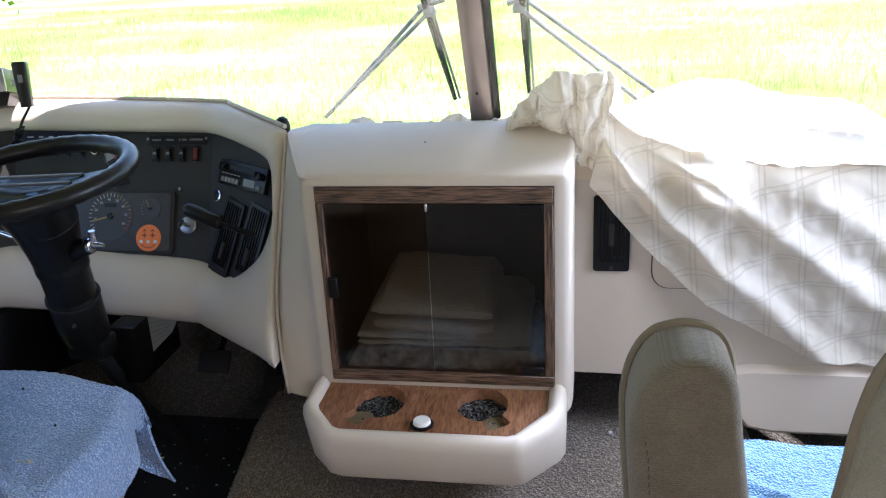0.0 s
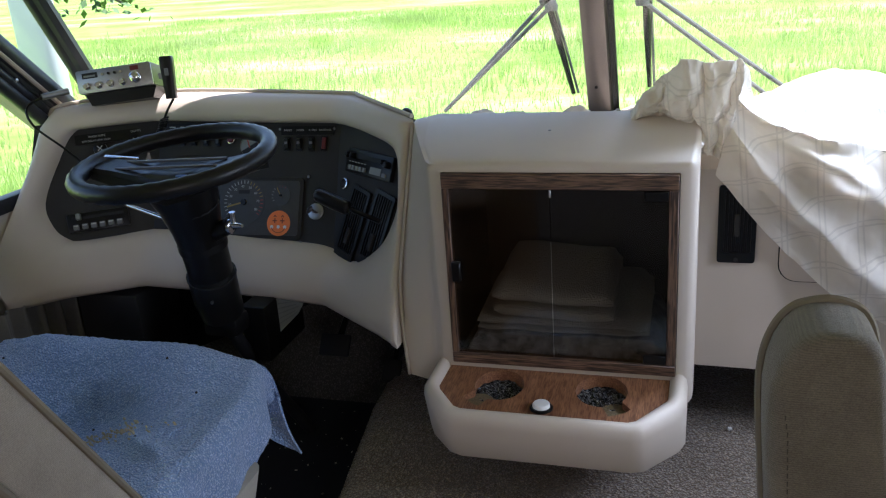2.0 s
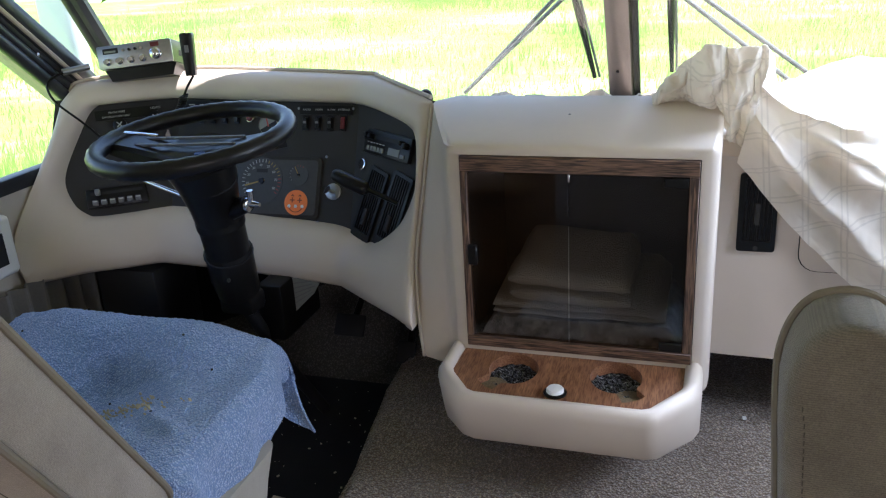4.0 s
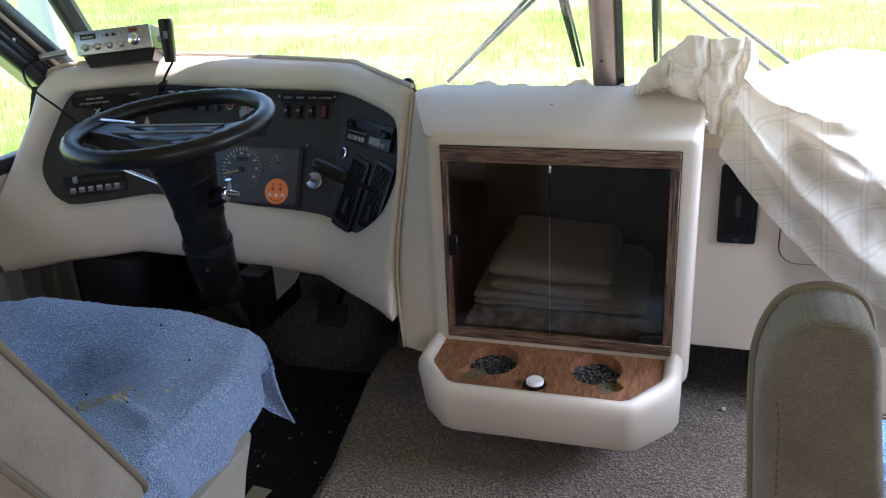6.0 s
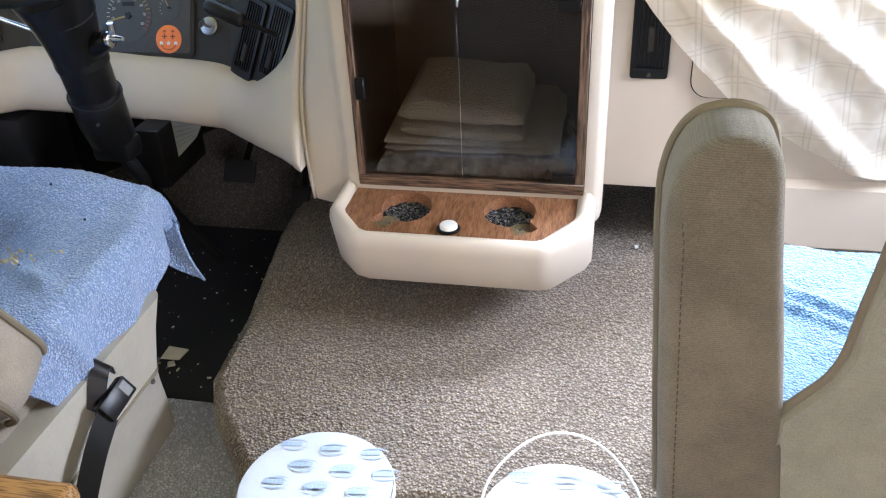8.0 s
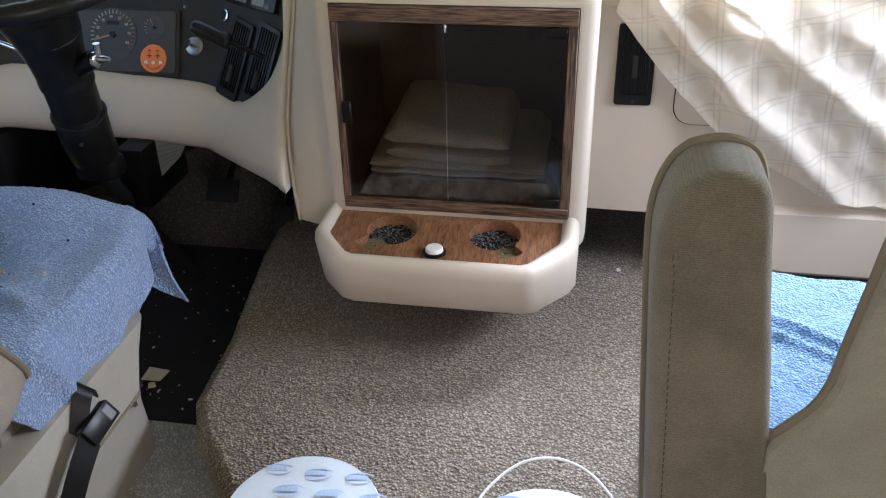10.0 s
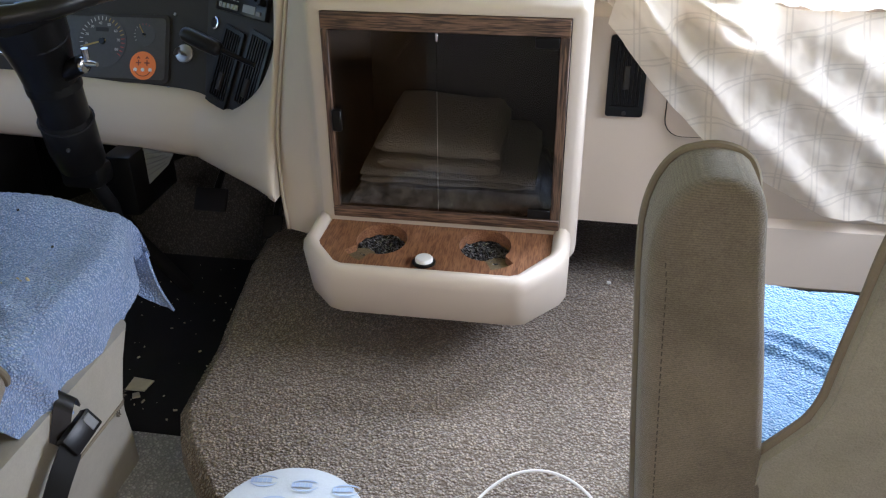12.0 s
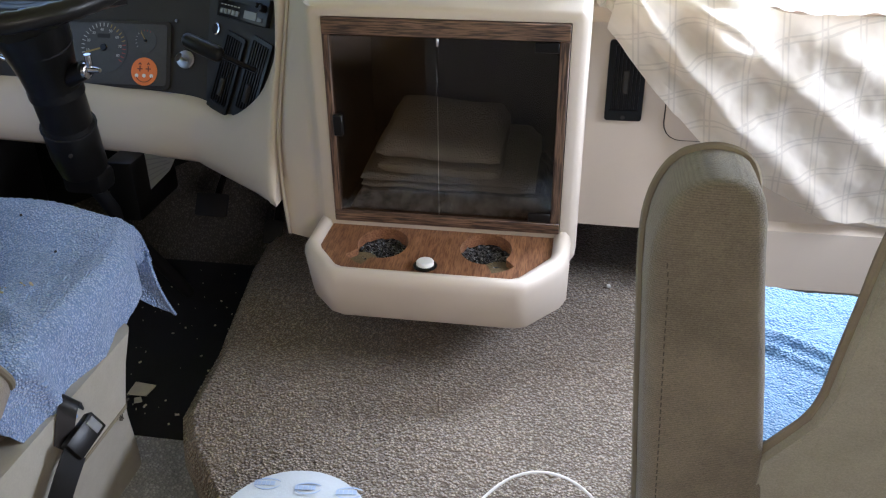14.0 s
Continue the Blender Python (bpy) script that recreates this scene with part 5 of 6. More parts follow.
part("skirt", skin([soft_ring(-1.30, -0.845, 0.42, 1.075, 0.03, LOW), soft_ring(-1.30, -0.835, 0.42, 1.06, 0.03, -0.10), soft_ring(-1.30, -0.815, 0.42, 1.025, 0.03, 0.0), soft_ring(-1.30, -0.800, 0.42, 1.005, 0.03, 0.045)]), SEAT_VINYL, ds, "pale vinyl skirt, dirty and torn at its corner")
part("skirt_seam", tube([(-0.800, 0.42, 0.046), (-0.800, 0.98, 0.046), (-0.815, 1.005, 0.046), (-1.28, 1.005, 0.046)], 0.004, 6), SEAT_PIPING, ds, "dark seam")
part("seat_box", skin([soft_ring(-1.33, -0.800, 0.44, 1.01, 0.035, 0.045), soft_ring(-1.34, -0.795, 0.44, 1.03, 0.035, 0.12), soft_ring(-1.36, -0.795, 0.44, 1.06, 0.035, 0.17)]), SEAT_VINYL, ds, "pale vinyl side panel")
part("cushion", skin([soft_ring(-1.43, -0.845, 0.50, 1.15, 0.06, 0.15), soft_ring(-1.45, -0.835, 0.49, 1.17, 0.08, 0.19), soft_ring(-1.455, -0.840, 0.49, 1.18, 0.08, 0.24), soft_ring(-1.43, -0.850, 0.50, 1.19, 0.06, 0.262), soft_ring(-1.36, -0.90, 0.56, 1.11, 0.06, 0.190)]), PLUSH_LIGHT, ds, "padded seat cushion")
BACK = facing((-1.08, 0.70, 0.28), (1, 0, 0), (0, -0.49, 0.872))  # z of this pose comes out at the back


def back_ring(k):
    """The backrest's outline in its own plane, drawn in by k."""
    return [(x, y) for x, y in rounded(0.58 - 2 * k, 0.81 - 2 * k, 0.09 - k * 0.6, 8, 0.005, 0.325)]


part("backrest", skin([[BACK @ Vector((x, y, z)) for x, y in back_ring(k)] for z, k in ((-0.055, 0.035), (-0.045, 0.012), (-0.03, 0.002), (0.0, 0.0), (0.03, 0.0), (0.055, 0.006), (0.068, 0.03), (0.072, 0.08))]), PLUSH_LIGHT, ds, "pale woven backrest with piping")
for z in (-0.040, 0.062):
    part("piping", tube([BACK @ Vector((x, y, z)) for x, y in back_ring(0.004)], 0.0055, 8, closed=True), SEAT_PIPING, ds, "tan piping")
part("back_seam", tube([BACK @ Vector((0.285 - 0.10 * math.sin(math.pi * k / 12) , 0.02 + 0.6 * k / 12, 0.071)) for k in range(3, 12)], 0.002, 6), THREAD, ds)
rf = random.Random(23)
threads = []
for k in range(26):
    a = Vector((-0.8005 - 0.0006 * k, 0.955 + 0.0022 * k, 0.046 + rf.uniform(-0.006, 0.004)))
    b = a + Vector((rf.uniform(0.002, 0.007), rf.uniform(-0.008, 0.008), rf.uniform(-0.014, 0.006)))
    threads.append(tube([a, a.lerp(b, 0.5) + Vector((0.002, 0, 0.002)), b], 0.0011, 4))
part("frayed_edge", join(*threads), THREAD, ds, "dark frayed threads at the torn corner")
bk = thing("seat_belt_buckle", (-0.76, 0.75, 0.02), "black seat belt buckle on a webbing stalk beside the seat", "seat belt")


def strap(points, w, t_, side):
    p = smooth_path(points, 6)
    s = Vector(side).normalized()
    rings = []
    for i, q in enumerate(p):
        d = (p[min(i + 1, len(p) - 1)] - p[max(i - 1, 0)]).normalized()
        n_ = d.cross(s)
        rings.append([q + s * w / 2 + n_ * t_, q + s * w / 2 - n_ * t_, q - s * w / 2 - n_ * t_, q - s * w / 2 + n_ * t_])
    return skin(rings)


part("webbing", strap([(-0.765, 0.58, -0.08), (-0.762, 0.665, 0.020), (-0.760, 0.728, 0.086), (-0.758, 0.780, 0.126)], 0.036, 0.002, (0.45, 0.25, -0.6)), BLACK, bk, "black webbing")
kmat = facing((-0.757, 0.812, 0.136), (0.50, 0.12, -0.85), (0.05, 0.95, 0.22))
part("buckle", slab(rounded(0.034, 0.066, 0.003, 3), 0.016, kmat @ Matrix.Translation((0, -0.004, -0.008)), 0.0012), BLACK, bk, "black plastic buckle")
part("slot", box((-0.014, 0.0285, -0.003), (0.014, 0.0300, 0.003), m=kmat), STEEL, bk, "steel slot edge")
part("release", box((-0.012, 0.008, 0.0075), (0.012, 0.024, 0.0095), 0.001, 1, m=kmat), GREY_PLASTIC, bk, "grey release button")
part("strap_loop", strap([(-0.785, 0.790, 0.12), (-0.782, 0.818, 0.172), (-0.786, 0.838, 0.178), (-0.79, 0.848, 0.158)], 0.030, 0.0025, (0.5, 0.2, -0.5)), BLACK_RUBBER, bk, "black strap loop")


def towel_drop(y):
    return curve_at([(0.55, 0.03), (0.685, 0.05), (0.72, 0.095), (0.75, 0.138), (0.82, 0.160), (0.90, 0.176), (0.975, 0.168), (1.07, 0.130), (1.11, 0.115), (1.15, 0.12), (1.24, 0.13)], y)


def driver_towel(u, v_):
    """A bath towel over the cushion: it sags in the middle and hangs over the side and the front."""
    y = 0.56 + 0.66 * min(1.0, v_ / 0.90)
    s = u * 0.80
    z, drop = 0.292, 0.0
    if s < 0.66:
        x = -1.475 + s * 0.64 / 0.66
    else:
        d = (s - 0.66) / 0.14 * towel_drop(y)
        x = -0.835 + 0.028 * ease(0, 0.03, d) + 0.010 * math.sin(y * 34 + 0.6) * ease(0.02, 0.09, d) * ease(0.7, 1.0, y)
        drop = max(0.0, d - 0.008)
    z -= 0.015 * ease(-1.36, -1.47, x)
    x -= 0.055 * ease(1.06, 1.23, y) * ease(-1.1, -0.84, x)
    front = max(0.0, v_ - 0.90) / 0.10
    y += 0.035 * math.sin(front * 1.57)
    z -= math.hypot(drop, front * (0.085 + 0.012 * math.sin(x * 30) + 0.03 * ease(-0.97, -0.87, x)))
    sag = math.exp(-((x + 1.19) / 0.17) ** 2 - ((y - 1.01) / (0.095 if y > 1.01 else 0.16)) ** 2)
    z -= 0.078 * sag
    z += 0.026 * ease(-0.88, -1.02, x) * math.exp(-((y - 1.19) / 0.07) ** 2)
    flat = ease(-0.83, -0.90, x)
    z += flat * (0.010 * math.exp(-((y - 1.17) / 0.05) ** 2) + 0.006 * fbm(x * 5, y * 6) + 0.003 * math.sin(x * 26 + y * 30) * sag)
    z += 0.014 * flat * math.exp(-((x * 0.55 + y - 0.40) / 0.018) ** 2) * ease(1.0, 0.85, y)
    x += 0.020 * math.exp(-((y - 0.775 - 0.45 * drop) / 0.020) ** 2) * ease(0.0, 0.03, drop)
    z += 0.0022 * fbm(x * 90, y * 90, 3.0)
    x += 0.0018 * fbm(y * 90, z * 90, 5.0)
    return (x, y, z)


dt = thing("blue_towel", (-1.1, 0.9, 0.28), "pale blue terry towel spread over the driver's seat, crumbs on it", "towel", "blue towels on the seats")
part("cloth", sheet(driver_towel, 220, 180, 0.005), TOWEL, dt, angle=80)


def towel_corner(u, v_):
    """The towel's front corner, turned outwards under the hem."""
    a, b, c = Vector((-0.900, 1.195, 0.162)), Vector((-0.842, 1.212, 0.215)), Vector((-0.806, 1.212, 0.086))
    p = a.lerp(b, v_).lerp(c.lerp(a, 0.12 * (1 - v_)), u)
    p.y += 0.012 * math.sin(math.pi * v_) * (1 - u) - 0.010 * math.sin(math.pi * u)
    p.z += 0.0015 * fbm(p.x * 90, p.z * 90, 4.0)
    return p


part("turned_corner", sheet(towel_corner, 24, 20, 0.005), TOWEL, dt, "turned-out towel corner", 80)
crumbs = bmesh.new()
rc = random.Random(11)
for _ in range(110):
    cx, cy = rc.gauss(-1.035, 0.045), rc.gauss(0.962, 0.020)
    z = driver_towel((cx + 1.475) / 0.80, (cy - 0.56) / 0.66 * 0.90)[2]
    s = rc.uniform(0.0012, 0.0036)
    bmesh.ops.create_icosphere(crumbs, subdivisions=1, radius=s, matrix=pose(cx, cy, z + 0.006, rc.uniform(0, 90), rc.uniform(0, 90), 0) @ Matrix.Diagonal((1.4, 0.8, 0.6, 1)))
tagged(part("crumbs", crumbs, CRUMB), "pale yellowish crumbs strewn on the blue towel", "crumbs", kind="stuff")
specks = bmesh.new()
for cx, cy in ((-0.935, 1.085), (-1.035, 1.15), (-0.99, 0.99), (-1.30, 1.20), (-1.13, 1.02), (-1.42, 1.13), (-0.96, 0.93)):
    z = driver_towel((cx + 1.475) / 0.80, (cy - 0.56) / 0.66 * 0.90)[2]
    bmesh.ops.create_icosphere(specks, subdivisions=1, radius=0.0028, matrix=pose(cx, cy, z + 0.004))
tagged(part("burrs", specks, DEEP), "small dark specks on the blue towel", "specks", kind="stuff")

# ---- passenger's seat ----
ps = thing("captain_chair", (0.42, 0.8, LOW), "olive-grey plush captain's seat with one armrest raised", "seat")
ARM_SHAPE = [(0.10, 0.062, 0.214), (0.19, 0.055, 0.200), (0.30, 0.046, 0.184), (0.434, 0.036, 0.165), (0.51, 0.030, 0.152), (0.565, 0.028, 0.144), (0.595, 0.031, 0.140), (0.617, 0.037, 0.137), (0.635, 0.046, 0.132), (0.646, 0.056, 0.125), (0.652, 0.066, 0.117)]


def arm_ring(z, xl, xr, k=0.0):
    y0_, y1_ = 0.695 + k, 0.80 - k
    return [(x, y, z) for x, y in rounded(xr - xl - 2 * k, y1_ - y0_, min(0.018, (xr - xl - 2 * k) * 0.45), 4, (xl + xr) / 2, (y0_ + y1_) / 2)]


part("armrest", skin([arm_ring(*a) for a in ARM_SHAPE] + [arm_ring(0.6555, 0.070, 0.113, 0.006), arm_ring(0.657, 0.076, 0.108, 0.013)]), PLUSH, ps, "olive-grey plush armrest, raised upright", 70)
edge = [(x - 0.001, 0.789, z) for z, x, _ in ARM_SHAPE] + [(0.090, 0.788, 0.658), (0.113, 0.787, 0.654), (0.128, 0.786, 0.643), (0.137, 0.785, 0.622), (0.141, 0.785, 0.595), (0.151, 0.785, 0.51), (0.164, 0.785, 0.434), (0.183, 0.785, 0.30), (0.199, 0.785, 0.19)]
part("piping", tube(smooth_path(edge, 3), 0.0055, 8), SEAT_PIPING, ps, "olive piping")
for k in range(46):
    z = 0.12 + 0.0098 * k
    x = curve_at([(0.10, 0.078), (0.262, 0.067), (0.355, 0.061), (0.469, 0.053), (0.54, 0.049), (0.57, 0.044)], z)
    part("stitch", box((x - 0.0006, 0.6935, z), (x + 0.0006, 0.6960, z + 0.005)), THREAD, ps)
BACK_SHAPE = [(0.150, 0.10), (0.165, 0.20), (0.176, 0.315), (0.200, 0.345), (0.222, 0.375), (0.233, 0.41), (0.238, 0.46), (0.246, 0.53), (0.254, 0.60), (0.272, 0.66), (0.32, 0.71), (0.40, 0.74), (0.70, 0.74), (0.74, 0.70), (0.75, 0.10)]


def back_outline(y, k):
    cx, cz = 0.45, 0.42
    return [(x + (cx - x) * k, y, z + (cz - z) * k) for x, z in [(p.x, p.y) for p in resample(BACK_SHAPE, 3)]]


part("backrest", skin([back_outline(y, k) for y, k in ((0.704, 0.05), (0.698, 0.02), (0.704, 0.004), (0.712, 0.0), (0.722, 0.002), (0.728, 0.03), (0.730, 0.2))]), PLUSH_BACK, ps, "pale olive backrest, rear side", 60)
part("back_piping", tube([(x, 0.714, z) for x, z in [(p.x, p.y) for p in smooth_path([(a, b, 0) for a, b in BACK_SHAPE[2:12]], 4)]], 0.0065, 8), SEAT_PIPING, ps, "olive piping")
part("cushion", skin([soft_ring(0.165, 0.76, 0.78, 1.10, 0.05, 0.12), soft_ring(0.16, 0.765, 0.76, 1.13, 0.05, 0.20), soft_ring(0.165, 0.76, 0.77, 1.12, 0.05, 0.26), soft_ring(0.20, 0.72, 0.79, 1.09, 0.05, 0.28)]), PLUSH, ps, "plush seat cushion")
part("base", skin([soft_ring(0.24, 0.70, 0.70, 1.05, 0.03, LOW), soft_ring(0.22, 0.72, 0.70, 1.05, 0.03, 0.12)]), SEAT_VINYL, ps, "pale vinyl seat base")


def passenger_towel(u, v_):
    x, y = 0.150 + 0.62 * u, 0.76 + 0.40 * v_
    z = 0.297 - 0.10 * ease(0.90, 1.0, v_) - 0.05 * ease(0.06, 0.0, u)
    z += 0.012 * fbm(x * 6, y * 7, 2.0) + 0.012 * math.exp(-((x * 0.9 + y - 1.225) / 0.014) ** 2) * ease(0.20, 0.26, x) + 0.010 * math.exp(-((x * 0.7 + y - 1.13) / 0.012) ** 2)
    z -= 0.005 * math.exp(-((x * 0.8 + y - 1.18) / 0.025) ** 2)
    z += 0.0022 * fbm(x * 90, y * 90, 8.0)
    return (x, y - 0.015 * ease(0.94, 1.0, v_), z)


pt = thing("blue_towel", (0.45, 0.95, 0.28), "bright blue terry towel rumpled on the passenger's seat", "towel", "blue towels on the seats")
part("cloth", sheet(passenger_towel, 150, 110, 0.005), TOWEL_CYAN, pt, angle=80)

# ---- the plaid sheet over the passenger's dash ----
EDGE = [(0.0, (-0.012, 0.598)), (0.10, (0.055, 0.515)), (0.22, (0.129, 0.433)), (0.36, (0.219, 0.352)), (0.50, (0.319, 0.293)), (0.65, (0.430, 0.240)), (0.78, (0.527, 0.224)), (1.0, (0.78, 0.20))]
BROW = [(0.0, (0.020, 0.735)), (0.12, (0.075, 0.700)), (0.25, (0.16, 0.665)), (0.45, (0.30, 0.630)), (0.70, (0.50, 0.625)), (1.0, (0.80, 0.62))]


def line_at(points, u):
    return (curve_at([(a, p[0]) for a, p in points], u), curve_at([(a, p[1]) for a, p in points], u))


def plaid_front(u, v_):
    """The part that hangs before the dash: slanting folds from the knot to its lower edge."""
    a, b = line_at(BROW, u), line_at(EDGE, u)
    w = v_ ** 0.9
    x, z = a[0] + (b[0] - a[0]) * w, a[1] + (b[1] - a[1]) * w
    bend = 0.06 * math.sin(5.0 * u + 0.6) + 0.05 * fbm(x * 3, z * 3, 2.0)
    long = 0.036 * math.exp(-((v_ - 0.18 - 1.25 * u - bend) / 0.10) ** 2) + 0.032 * math.exp(-((v_ + 0.28 - 1.25 * u - bend) / 0.09) ** 2) + 0.022 * math.exp(-((v_ + 0.72 - 1.35 * u + bend) / 0.10) ** 2)
    cross = 0.012 * math.exp(-((u - 0.62 + 0.30 * v_) / 0.04) ** 2)
    fold = -(long + cross + 0.010 * fbm(x * 9, z * 7, 6.0) + 0.005 * abs(fbm(x * 20, z * 16, 8.0))) * ease(0.0, 0.15, v_) * (1 - 0.35 * v_) * (0.35 + 0.65 * ease(0.02, 0.22, x + 0.25 * v_))
    y = 1.545 - 0.015 * math.sin(v_ * 2.2) + fold + 0.014 * fbm(x * 7, z * 7, 1.0)
    lump = math.exp(-(((x - 0.23) / 0.05) ** 2 + ((z - 0.60) / 0.06) ** 2))
    y -= 0.045 * lump
    z += 0.012 * lump
    return (x, min(y, 1.553), z + 0.006 * fbm(x * 11, v_ * 6, 7.0))


def plaid_top(u, v_):
    """The part that lies on the shelf up to the glass, over whatever is under it."""
    a = line_at(BROW, u)
    x = a[0] + 0.05 * v_ * (1 - u)
    y = 1.535 + (glass_y(x, 0.62) - 0.06 - 1.535) * v_
    lump = 0.105 * math.exp(-(((x - 0.27) / 0.19) ** 2 + ((y - 1.92) / 0.20) ** 2)) + 0.045 * math.exp(-(((x - 0.50) / 0.10) ** 2 + ((y - 1.80) / 0.15) ** 2))
    z = a[1] + (0.625 - a[1]) * ease(0.0, 0.5, v_) + lump + 0.014 * fbm(x * 5, y * 4, 4.0) + 0.010 * abs(fbm(x * 11, y * 8, 2.0)) + 0.004 * fbm(x * 26, y * 20, 7.0)
    return (x, y, max(z, 0.605))


RIDGE = [(0.0, (-0.178, 0.704)), (0.12, (-0.150, 0.748)), (0.22, (-0.128, 0.770)), (0.40, (-0.080, 0.815)), (0.52, (-0.050, 0.812)), (0.62, (-0.024, 0.803)), (0.76, (0.010, 0.817)), (0.90, (0.034, 0.798)), (1.0, (0.030, 0.770))]
GATHER = [(0.0, (-0.172, 0.684)), (0.22, (-0.105, 0.690)), (0.38, (-0.066, 0.690)), (0.50, (-0.042, 0.668)), (0.64, (-0.030, 0.640)), (0.80, (-0.008, 0.622)), (1.0, (0.008, 0.650))]


def knot(u, v_):
    """The heap at the cabinet's corner: thrown up to a ridge, pleated down to where it is gathered."""
    a, b = line_at(RIDGE, u), line_at(GATHER, u)
    crease = fbm(u * 7, v_ * 3, 2.0)
    y = 1.60 - 0.065 * ease(0.05, 0.45, u)
    if v_ < 0.35:
        w = 1 - v_ / 0.35
        x, z = a[0] + 0.05 * w * (u - 0.3), a[1] - 0.13 * w ** 1.5
        y += 0.012 + 0.12 * w
    else:
        w = (v_ - 0.35) / 0.65
        x, z = a[0] + (b[0] - a[0]) * w, a[1] + (b[1] - a[1]) * w
        y += 0.012 * (1 - w) - 0.038 * math.sin(math.pi * min(1.0, w * 1.15))
    pleat = abs(math.sin(u * 11.5 + 1.2 * crease + 0.8 * v_)) ** 0.55
    y += 0.030 * (1 - pleat) * ease(0.15, 0.5, v_) + 0.012 * fbm(x * 22, z * 10, 3.0) + 0.003 * fbm(x * 60, z * 40, 1.0)
    return (x + 0.008 * fbm(z * 24, u * 6, 5.0), y, z + 0.010 * fbm(u * 9, v_ * 5, 9.0))


sh = thing("plaid_sheet", (0.35, 1.6, 0.20), "cream plaid cotton sheet draped in folds over the passenger's dash", "sheet")
part("hanging_part", sheet(plaid_front, 200, 130, 0.0, (0.95, 0.40)), PLAID, sh, angle=80)
part("shelf_part", sheet(plaid_top, 110, 80, 0.0015, (0.95, 0.60)), PLAID, sh, angle=80)
part("knotted_part", sheet(knot, 110, 90, 0.0, (0.30, 0.24)), PLAID, sh, "heaped and gathered end of the sheet", 80)
part("loose_flap", sheet(lambda u, v_: (-0.165 + 0.15 * u, 1.70 - 0.10 * v_ + 0.01 * math.sin(u * 9), 0.694 + 0.05 * u * math.sin(v_ * 2.4) + 0.012 * math.sin(u * 17)), 40, 20, 0.001, (0.2, 0.12)), PLAID, sh, "loose flap", 80)


def shelf_scrap(x0_, x1_, y0_, h, seed):
    return sheet(lambda u, v_: (x0_ + (x1_ - x0_) * u, y0_ + 0.16 * v_, 0.656 - 0.012 * v_ + h * max(0.0, math.sin(math.pi * u)) * (0.5 + 0.5 * math.sin(v_ * 4 + u * 5)) + 0.012 * fbm(u * 5, v_ * 4, seed)), 30, 16, 0.001, (0.3, 0.2))


for k, (a, b, y, h, lab) in enumerate(((-0.64, -0.50, 1.72, 0.028, "crumpled cream cloth lying below the windshield"), (-0.42, -0.27, 1.72, 0.032, "crumpled tan-edged cloth lying below the windshield"), (-0.27, -0.15, 1.74, 0.028, "crumpled cream cloth lying below the windshield"))):
    c = thing("crumpled_cloth", ((a + b) / 2, y + 0.08, 0.63), lab, "cloth", "cloths on the dash shelf")
    part("cloth", shelf_scrap(a, b, y, h, k * 3.0), PLAID, c, angle=80)
tag = thing("paper_tag", (-0.47, 1.80, 0.635), "small pale printed tag on the dash shelf", "tag")
part("card", slab(rounded(0.045, 0.014, 0.002, 1), 0.001, facing((-0.440, 1.72, 0.684), (1, 0, 0), (0, 0.86, 0.5))), WHITE, tag)
for x, y, z in ((-0.990, 1.86, 0.690), (-0.723, 1.80, 0.655)):
    n_ = thing("defroster_nozzle", (x, y, z), "small dark defroster nozzle behind the dash edge", "nozzle", "defroster nozzles")
    part("cap", spin([(0.036, -0.05), (0.036, 0.012), (0.027, 0.026), (0.010, 0.032)], 16, Matrix.Translation((x, y, z)) @ Matrix.Diagonal((1.0 if x < -0.8 else 0.5, 0.5, 1, 1))), BLACK, n_)

# ---- tubs, wooden box, litter ----


def tub(x, y, r, label, bail):
    t = thing("moisture_tub", (x, y, LOW), label, "tub", "tubs on the floor")
    part("pail", spin([(r * 0.86, LOW), (r * 0.90, LOW + 0.01), (r * 0.97, 0.015), (r, 0.018), (r, 0.030), (r * 0.985, 0.033), (r * 0.97, 0.024)], 48, Matrix.Translation((x, y, 0))), BUCKET, t, "white plastic pail")
    film = part("film", sheet(lambda u, v_: (x + r * 0.975 * (0.05 + 0.95 * u) * math.cos(2 * math.pi * v_), y + r * 0.975 * (0.05 + 0.95 * u) * math.sin(2 * math.pi * v_), 0.0355 + 0.0012 * fbm(u * 3, math.cos(6.283 * v_), x) - 0.003 * (1 - u)), 14, 48), FILM, t, "pale blue-white film cover")
    rr = random.Random(int(x * 1000))
    for i in range(-2, 3):
        for j in range(-3, 4):
            lx, ly = 0.066 * i + 0.030 * (j % 2), 0.040 * j
            if math.hypot(lx, ly) < r * 0.88:
                m = pose(x + lx, y + ly, 0.0366, 0, 0, 8)
                arcs = [moved(slab([(0.022 * math.cos(radians(b)) + 0.004, (0.011 - c * q) * math.sin(radians(b)) * q) for c, span in ((0.0, range(20, 161, 14)), (0.003, range(160, 19, -14))) for b in span], 0.0002), m) for q in (1, -1)]
                part("print_mark", join(moved(marks(5, 0.006, 0.009, 0.0008, rr), m @ Matrix.Diagonal((1, 1, 0.35, 1))), *arcs), FILM_INK, t, "pale blue printed mark")
    if bail:
        part("bail", tube(smooth_path([(x - r - 0.002, y - 0.01, 0.01), (x - r * 0.92, y + 0.055, 0.050), (x - r * 0.5, y + 0.115, 0.074), (x, y + 0.132, 0.084), (x + r * 0.5, y + 0.115, 0.074), (x + r * 0.92, y + 0.055, 0.050), (x + r + 0.002, y - 0.01, 0.01)], 6), 0.0022, 8), WHITE, t, "thin white bail handle")


tub(-0.432, 0.772, 0.120, "white plastic tub with a blue-printed film cover", False)
